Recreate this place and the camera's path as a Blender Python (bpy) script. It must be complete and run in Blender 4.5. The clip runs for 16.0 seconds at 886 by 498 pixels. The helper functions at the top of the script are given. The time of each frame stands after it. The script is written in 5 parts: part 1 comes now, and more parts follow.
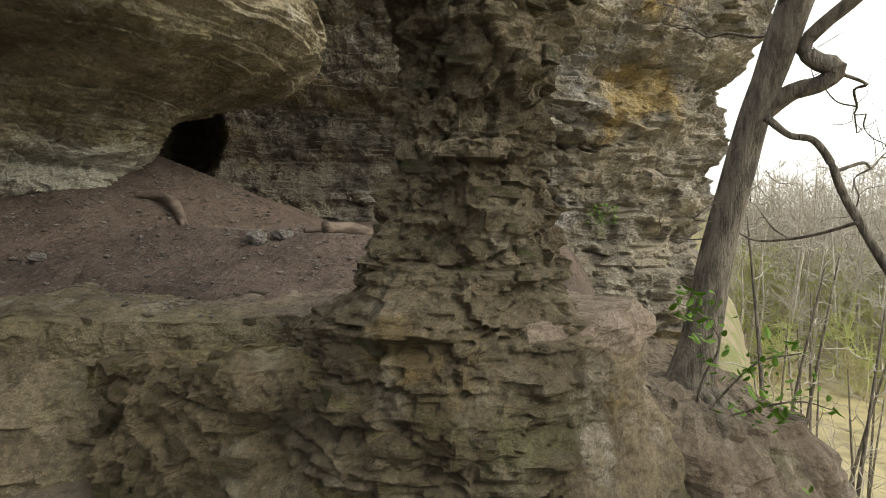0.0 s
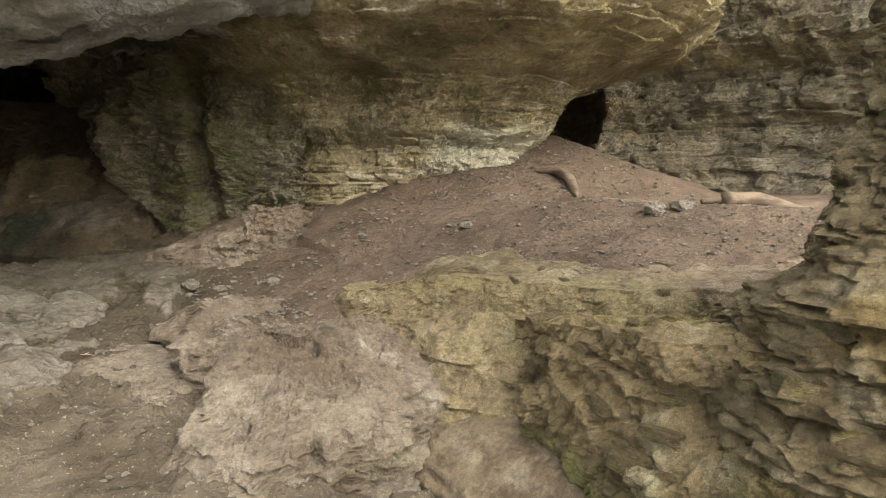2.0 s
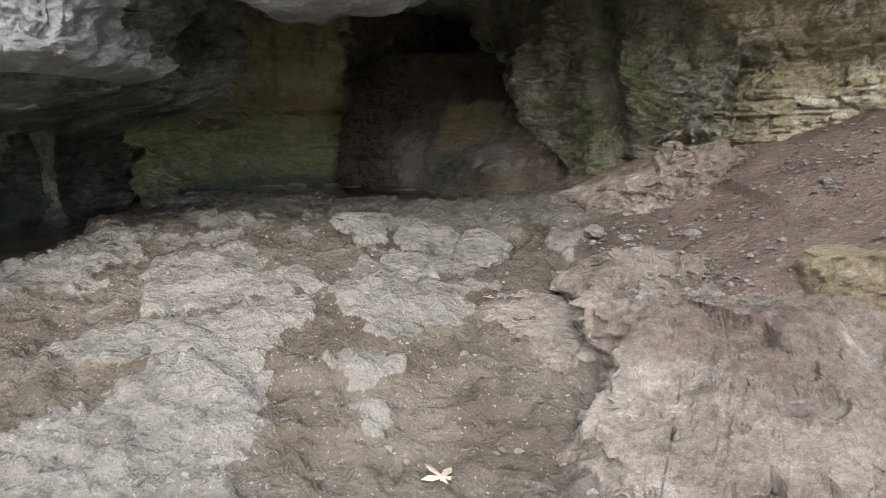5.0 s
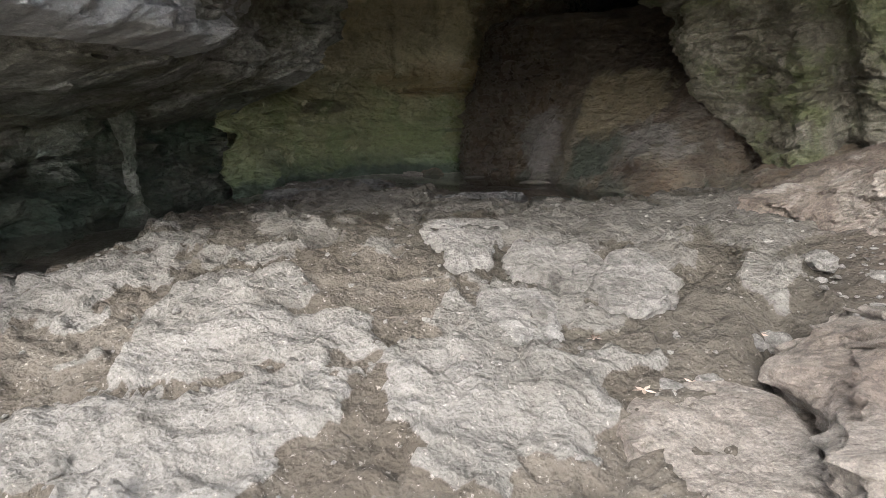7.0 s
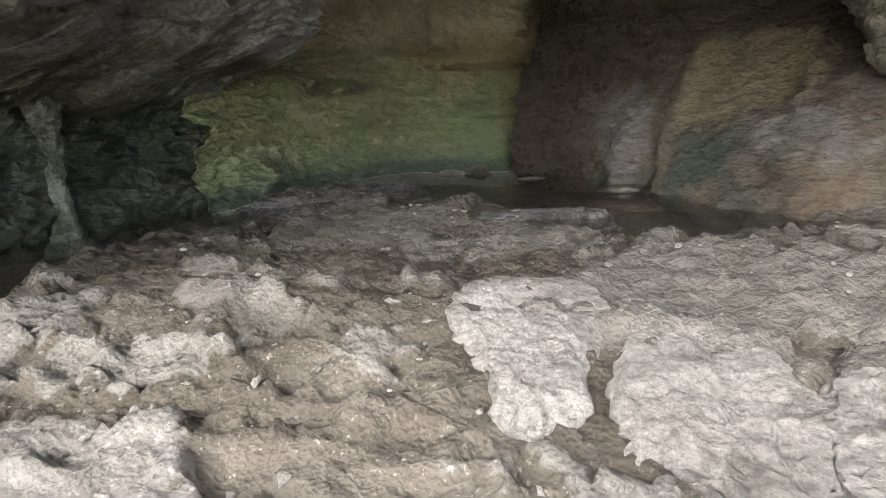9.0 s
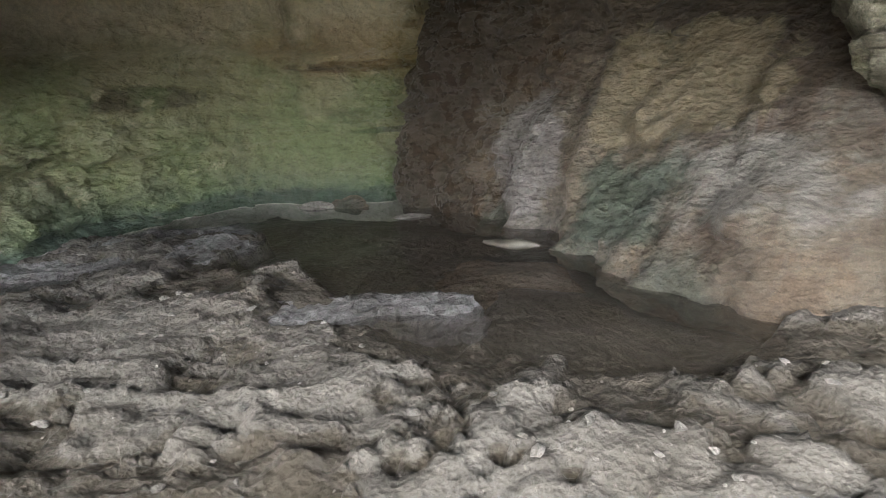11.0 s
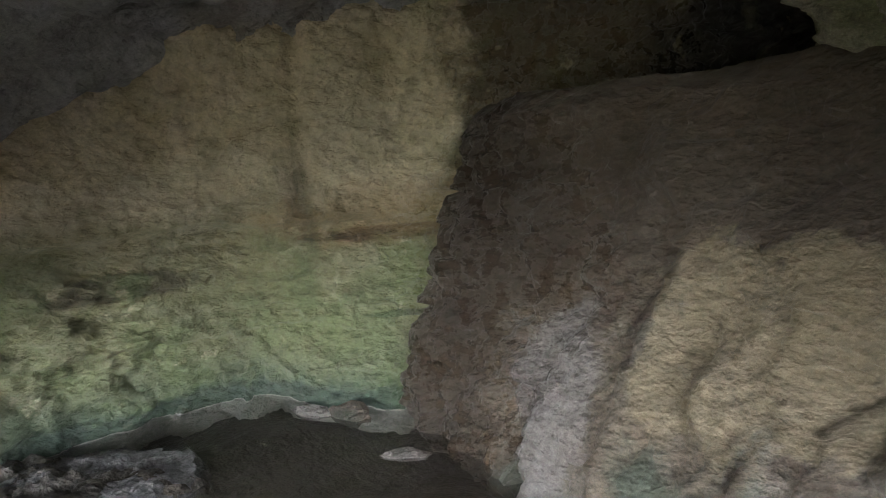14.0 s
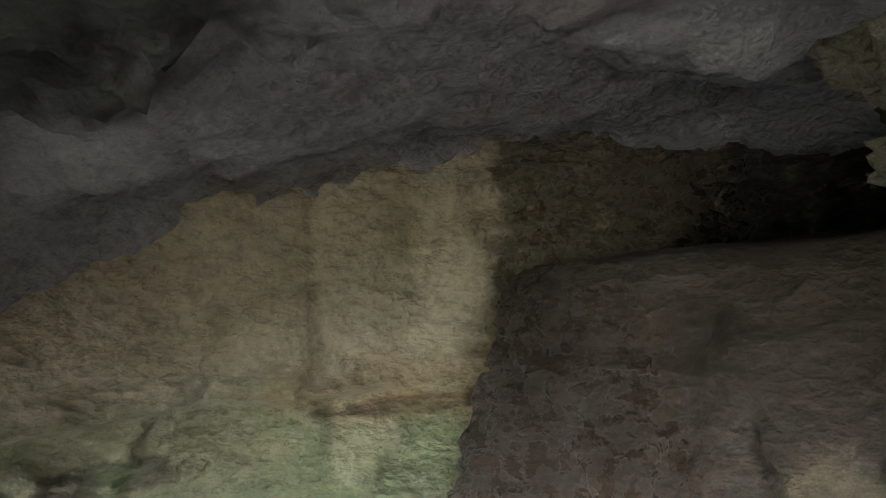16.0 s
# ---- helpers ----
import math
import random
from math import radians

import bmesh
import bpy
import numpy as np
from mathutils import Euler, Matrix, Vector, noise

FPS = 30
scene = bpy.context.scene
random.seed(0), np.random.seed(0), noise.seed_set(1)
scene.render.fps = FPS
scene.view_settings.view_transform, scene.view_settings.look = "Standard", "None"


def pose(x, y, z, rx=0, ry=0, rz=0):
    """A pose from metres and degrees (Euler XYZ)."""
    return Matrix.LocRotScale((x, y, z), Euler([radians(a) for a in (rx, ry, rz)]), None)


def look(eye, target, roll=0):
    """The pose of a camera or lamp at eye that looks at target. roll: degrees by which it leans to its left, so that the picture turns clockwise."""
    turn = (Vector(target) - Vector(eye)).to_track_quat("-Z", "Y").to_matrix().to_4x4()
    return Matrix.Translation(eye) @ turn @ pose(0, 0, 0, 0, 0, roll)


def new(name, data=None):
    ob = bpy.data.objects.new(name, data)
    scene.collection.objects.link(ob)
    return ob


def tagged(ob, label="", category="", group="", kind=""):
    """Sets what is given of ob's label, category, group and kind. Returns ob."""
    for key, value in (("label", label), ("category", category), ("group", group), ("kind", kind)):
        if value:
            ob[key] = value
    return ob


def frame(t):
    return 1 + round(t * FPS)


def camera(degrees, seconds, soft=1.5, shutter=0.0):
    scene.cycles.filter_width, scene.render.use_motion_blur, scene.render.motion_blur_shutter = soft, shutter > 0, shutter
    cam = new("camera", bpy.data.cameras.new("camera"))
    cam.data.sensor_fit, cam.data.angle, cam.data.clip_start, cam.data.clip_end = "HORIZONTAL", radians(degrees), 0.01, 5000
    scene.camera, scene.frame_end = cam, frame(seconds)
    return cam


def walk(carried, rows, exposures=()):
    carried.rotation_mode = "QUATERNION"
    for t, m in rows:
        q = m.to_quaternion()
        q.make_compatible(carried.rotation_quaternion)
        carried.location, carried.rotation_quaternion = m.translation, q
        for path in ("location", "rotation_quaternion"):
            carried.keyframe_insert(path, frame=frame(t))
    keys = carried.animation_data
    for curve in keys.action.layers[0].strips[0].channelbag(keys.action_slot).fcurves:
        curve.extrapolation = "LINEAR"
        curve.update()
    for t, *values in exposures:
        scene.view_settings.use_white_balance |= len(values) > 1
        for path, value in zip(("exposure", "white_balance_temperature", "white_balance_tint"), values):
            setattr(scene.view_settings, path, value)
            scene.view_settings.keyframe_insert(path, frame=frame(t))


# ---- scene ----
cam = camera(74.0, 16.0, soft=0.5)
PATH = [
    (0, (0.71, -0.69, 1.587), (2.51, 0.174, 1.466), 2.5),
    (0.5, (0.699, -0.625, 1.581), (2.365, 0.47, 1.427), 2.2),
    (1, (0.647, -0.56, 1.566), (2.105, 0.797, 1.388), 1.8),
    (1.5, (0.561, -0.489, 1.56), (1.782, 1.081, 1.347), 1.3),
    (2, (0.509, -0.431, 1.544), (1.508, 1.284, 1.299), 1.0),
    (2.5, (0.459, -0.352, 1.524), (1.194, 1.486, 1.239), 0.5),
    (3, (0.353, -0.308, 1.485), (0.782, 1.62, 1.167), -0.0),
    (3.5, (0.334, -0.199, 1.416), (0.532, 1.755, 1.039), -0.3),
    (4, (0.384, 0.053, 1.367), (0.443, 2.011, 0.967), -0.5),
    (4.2, (0.415, 0.133, 1.361), (0.408, 2.092, 0.961), -0.6),
    (6.3, (0.601, 1.727, 1.354), (0.048, 3.597, 0.911), -2.2),
    (6.5, (0.554, 1.894, 1.366), (-0.053, 3.747, 0.92), -2.3),
    (7, (0.393, 2.279, 1.305), (-0.303, 4.098, 0.852), -2.2),
    (7.5, (0.076, 2.783, 1.232), (-0.699, 4.57, 0.776), -2.4),
    (8, (-0.19, 3.192, 1.296), (-1.038, 4.942, 0.83), -2.6),
    (8.2, (-0.298, 3.376, 1.285), (-1.163, 5.117, 0.816), -2.7),
    (10.3, (-0.268, 5.355, 1.367), (-0.986, 7.138, 0.814), -3.0),
    (10.5, (-0.203, 5.541, 1.381), (-0.905, 7.332, 0.833), -3.0),
    (11, (-0.173, 6.022, 1.447), (-0.889, 7.807, 0.901), -3.3),
    (11.5, (-0.05, 6.367, 1.511), (-0.838, 8.133, 1.002), -3.3),
    (12, (0.105, 6.657, 1.718), (-0.759, 8.396, 1.24), -3.5),
    (12.5, (0.135, 6.987, 1.826), (-0.797, 8.698, 1.375), -3.4),
    (13, (0.078, 7.318, 1.932), (-0.93, 8.994, 1.514), -3.7),
    (13.5, (0.066, 7.523, 2.012), (-1.016, 9.167, 1.655), -3.7),
    (14, (0.087, 7.683, 2.096), (-1.044, 9.315, 1.857), -3.7),
    (14.5, (-0.068, 7.824, 2.27), (-1.204, 9.47, 2.229), -3.5),
    (15, (-0.218, 7.98, 2.451), (-1.314, 9.644, 2.623), -3.4),
    (15.5, (-0.246, 8.02, 2.454), (-1.356, 9.664, 2.709), -3.5),
    (16, (-0.272, 7.985, 2.436), (-1.413, 9.617, 2.62), -3.7),
]
walk(cam, [(t, look(e, g, r)) for t, e, g, r in PATH],
     exposures=[(0, 0.95, 7000, 5), (0.5, 1.0, 7200, 4), (0.9, 1.6, 7700, 4), (1.5, 2.05, 8000, 3), (2.5, 2.3, 7400, 7), (3.5, 2.3, 6600, 8), (6.5, 2.9, 6200, 8), (8, 3.4, 6200, 8), (10.5, 4.55, 6100, 7), (12, 4.75, 6000, 8), (14, 5.1, 5900, 8), (15, 5.3, 5800, 8), (16, 5.4, 5800, 8)])

# ---------- world and light ----------
SUN_EL, SUN_AZ = radians(36), radians(176)
world = bpy.data.worlds.new("overcast_sky")
scene.world = world
world.use_nodes = True
wn = world.node_tree.nodes
sky = wn.new("ShaderNodeTexSky")
sky.sky_type, sky.sun_disc = "NISHITA", False
sky.sun_elevation, sky.sun_rotation = SUN_EL, SUN_AZ
sky.dust_density, sky.air_density, sky.ozone_density = 4.0, 1.0, 0.3
wn["Background"].inputs["Strength"].default_value = 0.13
cloud = wn.new("ShaderNodeMix")
cloud.data_type = "RGBA"
cloud.inputs[0].default_value = 0.8
cloud.inputs[7].default_value = (8.0, 8.1, 8.3, 1)
world.node_tree.links.new(sky.outputs["Color"], cloud.inputs[6])
world.node_tree.links.new(cloud.outputs[2], wn["Background"].inputs["Color"])
sun_data = bpy.data.lights.new("sun", "SUN")
sun_data.energy, sun_data.angle, sun_data.color = 0.75, radians(25), (1.0, 0.97, 0.92)
sun = new("sun", sun_data)
sun.rotation_euler = (math.pi / 2 - SUN_EL, 0, math.pi - SUN_AZ)


# ---------- noise on arrays ----------
def hashed(i, j, k, seed=0):
    n = (i.astype(np.int64) * 374761393 + j.astype(np.int64) * 668265263 + k.astype(np.int64) * 2147483647 + seed * 974711) & 0xFFFFFFFF
    n = ((n ^ (n >> 13)) * 1274126177) & 0xFFFFFFFF
    n = ((n ^ (n >> 15)) * 2246822519) & 0xFFFFFFFF
    return ((n ^ (n >> 16)) & 0xFFFFFF) / 8388607.5 - 1.0


def vnoise(x, y, z, seed=0):
    x, y, z = np.broadcast_arrays(np.asarray(x, float), np.asarray(y, float), np.asarray(z, float))
    xi, yi, zi = np.floor(x), np.floor(y), np.floor(z)
    fx, fy, fz = x - xi, y - yi, z - zi
    fx, fy, fz = (f * f * f * (f * (f * 6 - 15) + 10) for f in (fx, fy, fz))
    out = 0
    for a in (0, 1):
        for b in (0, 1):
            for c in (0, 1):
                w = (fx if a else 1 - fx) * (fy if b else 1 - fy) * (fz if c else 1 - fz)
                out = out + w * hashed(xi + a, yi + b, zi + c, seed)
    return out


def fbm(x, y, z, octaves=4, seed=0, gain=0.5):
    out, amp, f = 0, 1.0, 1.0
    for o in range(octaves):
        out = out + amp * vnoise(x * f, y * f, z * f, seed + o)
        amp, f = amp * gain, f * 2.03
    return out


def ridged(x, y, z, octaves=4, seed=0):
    out, amp, f = 0, 1.0, 1.0
    for o in range(octaves):
        out = out + amp * (1 - 2 * np.abs(vnoise(x * f, y * f, z * f, seed + o)))
        amp, f = amp * 0.5, f * 2.1
    return out


def step(a, b, x):
    t = np.clip((x - a) / (b - a), 0, 1)
    return t * t * (3 - 2 * t)


def beds(s, z, thick=0.14, wide=0.35, seed=0, amp=0.05):
    """Bedded, jointed limestone: how far each block stands out, with grooves at its joints."""
    rng = np.random.RandomState(seed)
    edges = np.concatenate([[-6], -6 + np.cumsum(thick * (0.3 + 1.9 * rng.rand(int(20 / thick)) ** 1.6))])
    zz = z + 0.05 * vnoise(s * 0.5, z * 0.3, 0, seed) + 0.012 * vnoise(s * 6, z * 6, 0, seed + 5)
    n = np.clip(np.searchsorted(edges, zz) - 1, 0, len(edges) - 2)
    lo, hi = edges[n], edges[n + 1]
    w = wide * (0.5 + 0.5 * (hashed(n, n * 0, n * 0, seed + 2) + 1))
    q = s / w + 7.3 * hashed(n, n * 0, n * 0, seed + 3) + 0.25 * vnoise(s * 3, z * 9, 1, seed)
    b = np.floor(q)
    out = amp * (0.4 * hashed(n, n * 0, n * 0, seed + 7) + 0.95 * hashed(n, b, n * 0, seed + 8))
    dz = np.minimum(zz - lo, hi - zz)
    ds = np.minimum(q - b, b + 1 - q) * w
    groove = np.exp(-((dz / 0.011) ** 2)) * (0.4 + 0.6 * step(-0.2, 0.5, vnoise(s * 1.7, n, 3, seed))) + 0.8 * np.exp(-((ds / 0.012) ** 2))
    lip = 0.5 * amp * ((zz - lo) / (hi - lo) - 0.5)
    return out + lip - 0.75 * amp * np.minimum(groove, 1.2)


def facets(x, y, z, scale, seed=0):
    """Chipped rock: every cell of a jittered lattice is a plane of its own slope and height."""
    x, y, z = x * scale, y * scale, z * scale
    xi, yi, zi = np.floor(x), np.floor(y), np.floor(z)
    best, value = np.full(x.shape, 9.0), np.zeros(x.shape)
    for a in (-1, 0, 1):
        for b in (-1, 0, 1):
            for c in (-1, 0, 1):
                i, j, k = xi + a, yi + b, zi + c
                dx, dy, dz = (x - i - 0.5 - 0.45 * hashed(i, j, k, seed), y - j - 0.5 - 0.45 * hashed(i, j, k, seed + 1), z - k - 0.5 - 0.45 * hashed(i, j, k, seed + 2))
                d = dx * dx + dy * dy + dz * dz
                v = 0.6 * hashed(i, j, k, seed + 3) + hashed(i, j, k, seed + 4) * dx + hashed(i, j, k, seed + 5) * dy + hashed(i, j, k, seed + 6) * dz
                value = np.where(d < best, v, value)
                best = np.minimum(best, d)
    return value


def spline(points, n, closed=False):
    """n points at even steps along a smooth curve through the given ones."""
    p = np.array(points, float)
    if closed:
        p = np.concatenate([p[-1:], p, p[:2]])
    else:
        p = np.concatenate([2 * p[:1] - p[1:2], p, 2 * p[-1:] - p[-2:-1]])
    out = []
    for a, b, c, d in zip(p[:-3], p[1:-2], p[2:-1], p[3:]):
        t = np.linspace(0, 1, 60, endpoint=False)[:, None]
        out.append(0.5 * (2 * b + (c - a) * t + (2 * a - 5 * b + 4 * c - d) * t**2 + (3 * b - a - 3 * c + d) * t**3))
    out = np.concatenate(out + [p[-2:-1]])
    s = np.concatenate([[0], np.cumsum(np.linalg.norm(np.diff(out[:, :2], axis=0), axis=1))])
    at = np.linspace(0, s[-1], n)
    return np.stack([np.interp(at, s, out[:, k]) for k in range(out.shape[1])], 1), at


# ---------- meshes ----------
def mesh_of(name, verts, faces, mat, smooth=True):
    me = bpy.data.meshes.new(name)
    verts = np.asarray(verts, np.float32).reshape(-1, 3)
    faces = np.asarray(faces, np.int32)
    k = faces.shape[1]
    me.vertices.add(len(verts))
    me.vertices.foreach_set("co", verts.ravel())
    me.loops.add(faces.size)
    me.loops.foreach_set("vertex_index", faces.ravel())
    me.polygons.add(len(faces))
    me.polygons.foreach_set("loop_start", np.arange(0, faces.size, k, dtype=np.int32))
    me.polygons.foreach_set("use_smooth", np.full(len(faces), smooth))
    me.update(calc_edges=True)
    me.validate()
    if mat:
        me.materials.append(mat)
    return me


def grid_faces(nv, nu, closed=False):
    v, u = np.meshgrid(np.arange(nv - 1), np.arange(nu if closed else nu - 1), indexing="ij")
    a, b = v * nu + u, v * nu + (u + 1) % nu
    return np.stack([a, b, b + nu, a + nu], -1).reshape(-1, 4)


def grid_object(name, P, mat, closed=False, flip=False, masks=(), smooth=True):
    nv, nu = P.shape[:2]
    f = grid_faces(nv, nu, closed)
    me = mesh_of(name, P, f[:, ::-1] if flip else f, mat, smooth)
    for key, values in masks:
        at = me.attributes.new(key, "FLOAT", "POINT")
        at.data.foreach_set("value", np.asarray(values, np.float32).ravel())
    return new(name, me)


def part(name, bm, material, parent, label=""):
    me = bpy.data.meshes.new(name)
    bm.to_mesh(me)
    bm.free()
    for p in me.polygons:
        p.use_smooth = True
    me.materials.append(material)
    ob = new(name, me)
    ob.parent = parent
    return tagged(ob, label)


def rock_wall(name, plan, z0, z1, profile, mat, cell=0.03, thick=0.14, wide=0.4, amp=0.05, rough=0.08, seed=0, lean=None, depth=1.5, side=1, waver=0.0, chip=0.035, fine=5.0, back_way=None, smooth=False):
    """A thick wall of rock along a plan, standing towards its side by the profile (height, offset), bedded and broken."""
    length = spline(plan, 400)[1][-1]
    nu, nv = max(8, int(length / cell)), max(8, int((z1 - z0) / cell))
    c, s = spline(plan, nu)
    t = np.gradient(c[:, :2], axis=0)
    t /= np.linalg.norm(t, axis=1)[:, None] + 1e-9
    n = np.stack([-t[:, 1], t[:, 0]], 1) * side
    z = np.linspace(z0, z1, nv)
    Z, S = np.meshgrid(z, s, indexing="ij")
    X, Y = c[None, :, 0] + 0 * Z, c[None, :, 1] + 0 * Z
    off = np.interp(Z, [p[0] for p in profile], [p[1] for p in profile])
    if lean is not None:
        off = off + lean(S, Z, X, Y)
    d = off + beds(S, Z + waver * vnoise(S * 0.25, 0, 0, seed + 40), thick, wide, seed, amp)
    d = d + rough * 1.3 * fbm(X * 0.7, Y * 0.7, Z * 0.9, 3, seed + 11) + rough * 0.5 * fbm(X * 3, Y * 3, Z * 4, 4, seed + 12)
    d = d + chip * facets(X, Y, Z * 1.5, fine, seed + 30) + 0.5 * chip * facets(X, Y, Z * 1.7, fine * 2.3, seed + 37)
    if back_way is not None:
        slope = back_way(S, Z, X, Y)
        X, Y = X + 0.3 * slope, Y + 0.95 * slope
    X, Y = X + n[None, :, 0] * d, Y + n[None, :, 1] * d
    P = np.stack([X, Y, Z + 0.3 * rough * vnoise(X * 2.2, Y * 2.2, Z * 2.2, seed + 20)], -1)
    back = P[:1].copy()
    back[..., 0] = c[None, :, 0] - n[None, :, 0] * depth
    back[..., 1] = c[None, :, 1] - n[None, :, 1] * depth
    if back_way is not None:
        back[..., 0], back[..., 1] = c[None, :, 0] + 1.0, c[None, :, 1] + 3.2
    top = back.copy()
    back[..., 2], top[..., 2] = z0, z1 + 0.1
    P = np.concatenate([back, P, top, back])
    return grid_object(name, P, mat, flip=side > 0, smooth=smooth)


def rock_lump(name, plan, z0, top, mat, cell=0.03, thick=0.12, wide=0.3, amp=0.04, rough=0.06, seed=0, profile=((-9, 0), (9, 0)), round_edge=0.06, centre=None, chip=0.03, fine=6.0, smooth=False):
    """A block of rock with a broken, bedded flank round a closed plan and an uneven top: top(x, y) gives its height."""
    length = spline(plan, 400, True)[1][-1]
    nu = max(24, int(length / cell))
    c = spline(plan, nu + 1, True)[0][:-1]
    s = np.linspace(0, length, nu, endpoint=False)
    t = np.roll(c, -1, 0)[:, :2] - np.roll(c, 1, 0)[:, :2]
    t /= np.linalg.norm(t, axis=1)[:, None] + 1e-9
    n = np.stack([t[:, 1], -t[:, 0]], 1)
    area = 0.5 * np.sum(c[:, 0] * np.roll(c[:, 1], -1) - np.roll(c[:, 0], -1) * c[:, 1])
    if area < 0:
        n = -n
    mid = np.array(centre if centre else c[:, :2].mean(0))
    ztop = top(c[:, 0], c[:, 1])
    nv = max(6, int((ztop.max() - z0) / cell))
    f = np.linspace(0, 1, nv)[:, None]
    Z = z0 + (ztop[None, :] - z0) * f
    S = s[None, :] + 0 * Z
    X, Y = c[None, :, 0] + 0 * Z, c[None, :, 1] + 0 * Z
    d = np.interp(Z, [p[0] for p in profile], [p[1] for p in profile])
    d = d - round_edge * step(0.0, 1.0, 1 - (ztop[None, :] - Z) / (2.5 * round_edge + 1e-6)) ** 2
    # periodic noise is taken in space, so that the seam closes; beds follow the angle
    d = d + beds(S, Z, thick, wide, seed, amp) * step(0, 0.15, np.minimum(S, length - S) + 0.02)
    d = d + rough * 1.4 * fbm(X * 1.2, Y * 1.2, Z * 1.2, 3, seed + 11) + rough * 0.5 * fbm(X * 5, Y * 5, Z * 6, 3, seed + 12)
    d = d + chip * facets(X, Y, Z * 1.5, fine, seed + 30) + 0.5 * chip * facets(X, Y, Z * 1.7, fine * 2.3, seed + 37)
    side = np.stack([X + n[None, :, 0] * d, Y + n[None, :, 1] * d, Z], -1)
    rim = side[-1]
    reach = np.linalg.norm(rim[:, :2] - mid, axis=1).max()
    nr = max(5, int(reach / (cell * 1.3)))
    k = np.linspace(0, 1, nr + 1)[1:, None] * 0.995
    XT, YT = rim[None, :, 0] * (1 - k) + mid[0] * k, rim[None, :, 1] * (1 - k) + mid[1] * k
    grow = step(0, 0.25, k)
    ZT = top(XT, YT) + grow * (rough * 0.6 * fbm(XT * 2.5, YT * 2.5, 0, 4, seed + 13) + 0.25 * amp * ridged(XT * 5, YT * 5, 0, 3, seed + 14))
    ZT = ZT + grow * chip * (0.7 * facets(XT, YT, 0 * XT, fine * 0.8, seed + 31) + 0.4 * facets(XT, YT, 0 * XT, fine * 2, seed + 32))
    P = np.concatenate([side, np.stack([XT, YT, ZT], -1)])
    return grid_object(name, P, mat, closed=True, flip=area < 0, smooth=smooth)


# ---------- materials ----------
def nodes_of(name):
    m = bpy.data.materials.new(name)
    m.use_nodes = True
    nt = m.node_tree
    return m, nt, nt.nodes["Principled BSDF"]


class Graph:
    def __init__(self, nt):
        self.nt = nt
        self.where = nt.nodes.new("ShaderNodeTexCoord").outputs["Object"]

    def link(self, a, b):
        self.nt.links.new(a, b)

    def noise(self, scale, detail=5, rough=0.55, stretch=(1, 1, 1), distort=0.0):
        mp = self.nt.nodes.new("ShaderNodeMapping")
        mp.inputs["Scale"].default_value = stretch
        self.link(self.where, mp.inputs["Vector"])
        n = self.nt.nodes.new("ShaderNodeTexNoise")
        n.inputs["Scale"].default_value, n.inputs["Detail"].default_value = scale, detail
        n.inputs["Roughness"].default_value, n.inputs["Distortion"].default_value = rough, distort
        self.link(mp.outputs["Vector"], n.inputs["Vector"])
        return n.outputs["Fac"]

    def chips(self, scale, stretch=(1, 1, 1), warp=0.35):
        """Scalloped fracture faces with sharp ridges between them."""
        mp = self.nt.nodes.new("ShaderNodeMapping")
        mp.inputs["Scale"].default_value = stretch
        n = self.nt.nodes.new("ShaderNodeTexNoise")
        n.inputs["Scale"].default_value, n.inputs["Detail"].default_value = scale * 0.7, 4
        self.link(self.where, n.inputs["Vector"])
        ad = self.nt.nodes.new("ShaderNodeVectorMath")
        ad.operation = "MULTIPLY_ADD"
        self.link(n.outputs["Color"], ad.inputs[0])
        ad.inputs[1].default_value = (warp * 1.6 / scale,) * 3
        self.link(self.where, ad.inputs[2])
        self.link(ad.outputs[0], mp.inputs["Vector"])
        v = self.nt.nodes.new("ShaderNodeTexVoronoi")
        v.inputs["Scale"].default_value = scale
        self.link(mp.outputs["Vector"], v.inputs["Vector"])
        return v.outputs["Distance"]

    def crack(self, scale, stretch=(1, 1, 1)):
        mp = self.nt.nodes.new("ShaderNodeMapping")
        mp.inputs["Scale"].default_value = stretch
        self.link(self.where, mp.inputs["Vector"])
        n = self.nt.nodes.new("ShaderNodeTexVoronoi")
        n.feature = "DISTANCE_TO_EDGE"
        n.inputs["Scale"].default_value = scale
        self.link(mp.outputs["Vector"], n.inputs["Vector"])
        return n.outputs["Distance"]

    def ramp(self, fac, a, b, lo=0.0, hi=1.0):
        r = self.nt.nodes.new("ShaderNodeMapRange")
        r.interpolation_type = "SMOOTHSTEP"
        for i, v in enumerate((a, b, lo, hi)):
            r.inputs[i + 1].default_value = v
        self.link(fac, r.inputs[0])
        return r.outputs[0]

    def maths(self, op, a, b=None):
        n = self.nt.nodes.new("ShaderNodeMath")
        n.operation = op
        for i, v in enumerate((a, b)):
            if v is None:
                continue
            if isinstance(v, (int, float)):
                n.inputs[i].default_value = v
            else:
                self.link(v, n.inputs[i])
        return n.outputs[0]

    def mix(self, fac, a, b, kind="MIX"):
        n = self.nt.nodes.new("ShaderNodeMix")
        n.data_type, n.blend_type = "RGBA", kind
        for i, v in ((0, fac), (6, a), (7, b)):
            if isinstance(v, (int, float)):
                n.inputs[i].default_value = v
            elif isinstance(v, tuple):
                n.inputs[i].default_value = (*v, 1)
            else:
                self.link(v, n.inputs[i])
        return n.outputs[2]

    def axis(self, k):
        s = self.nt.nodes.new("ShaderNodeSeparateXYZ")
        self.link(self.where, s.inputs[0])
        return s.outputs[k]

    def attribute(self, name):
        a = self.nt.nodes.new("ShaderNodeAttribute")
        a.attribute_name = name
        return a.outputs["Fac"]

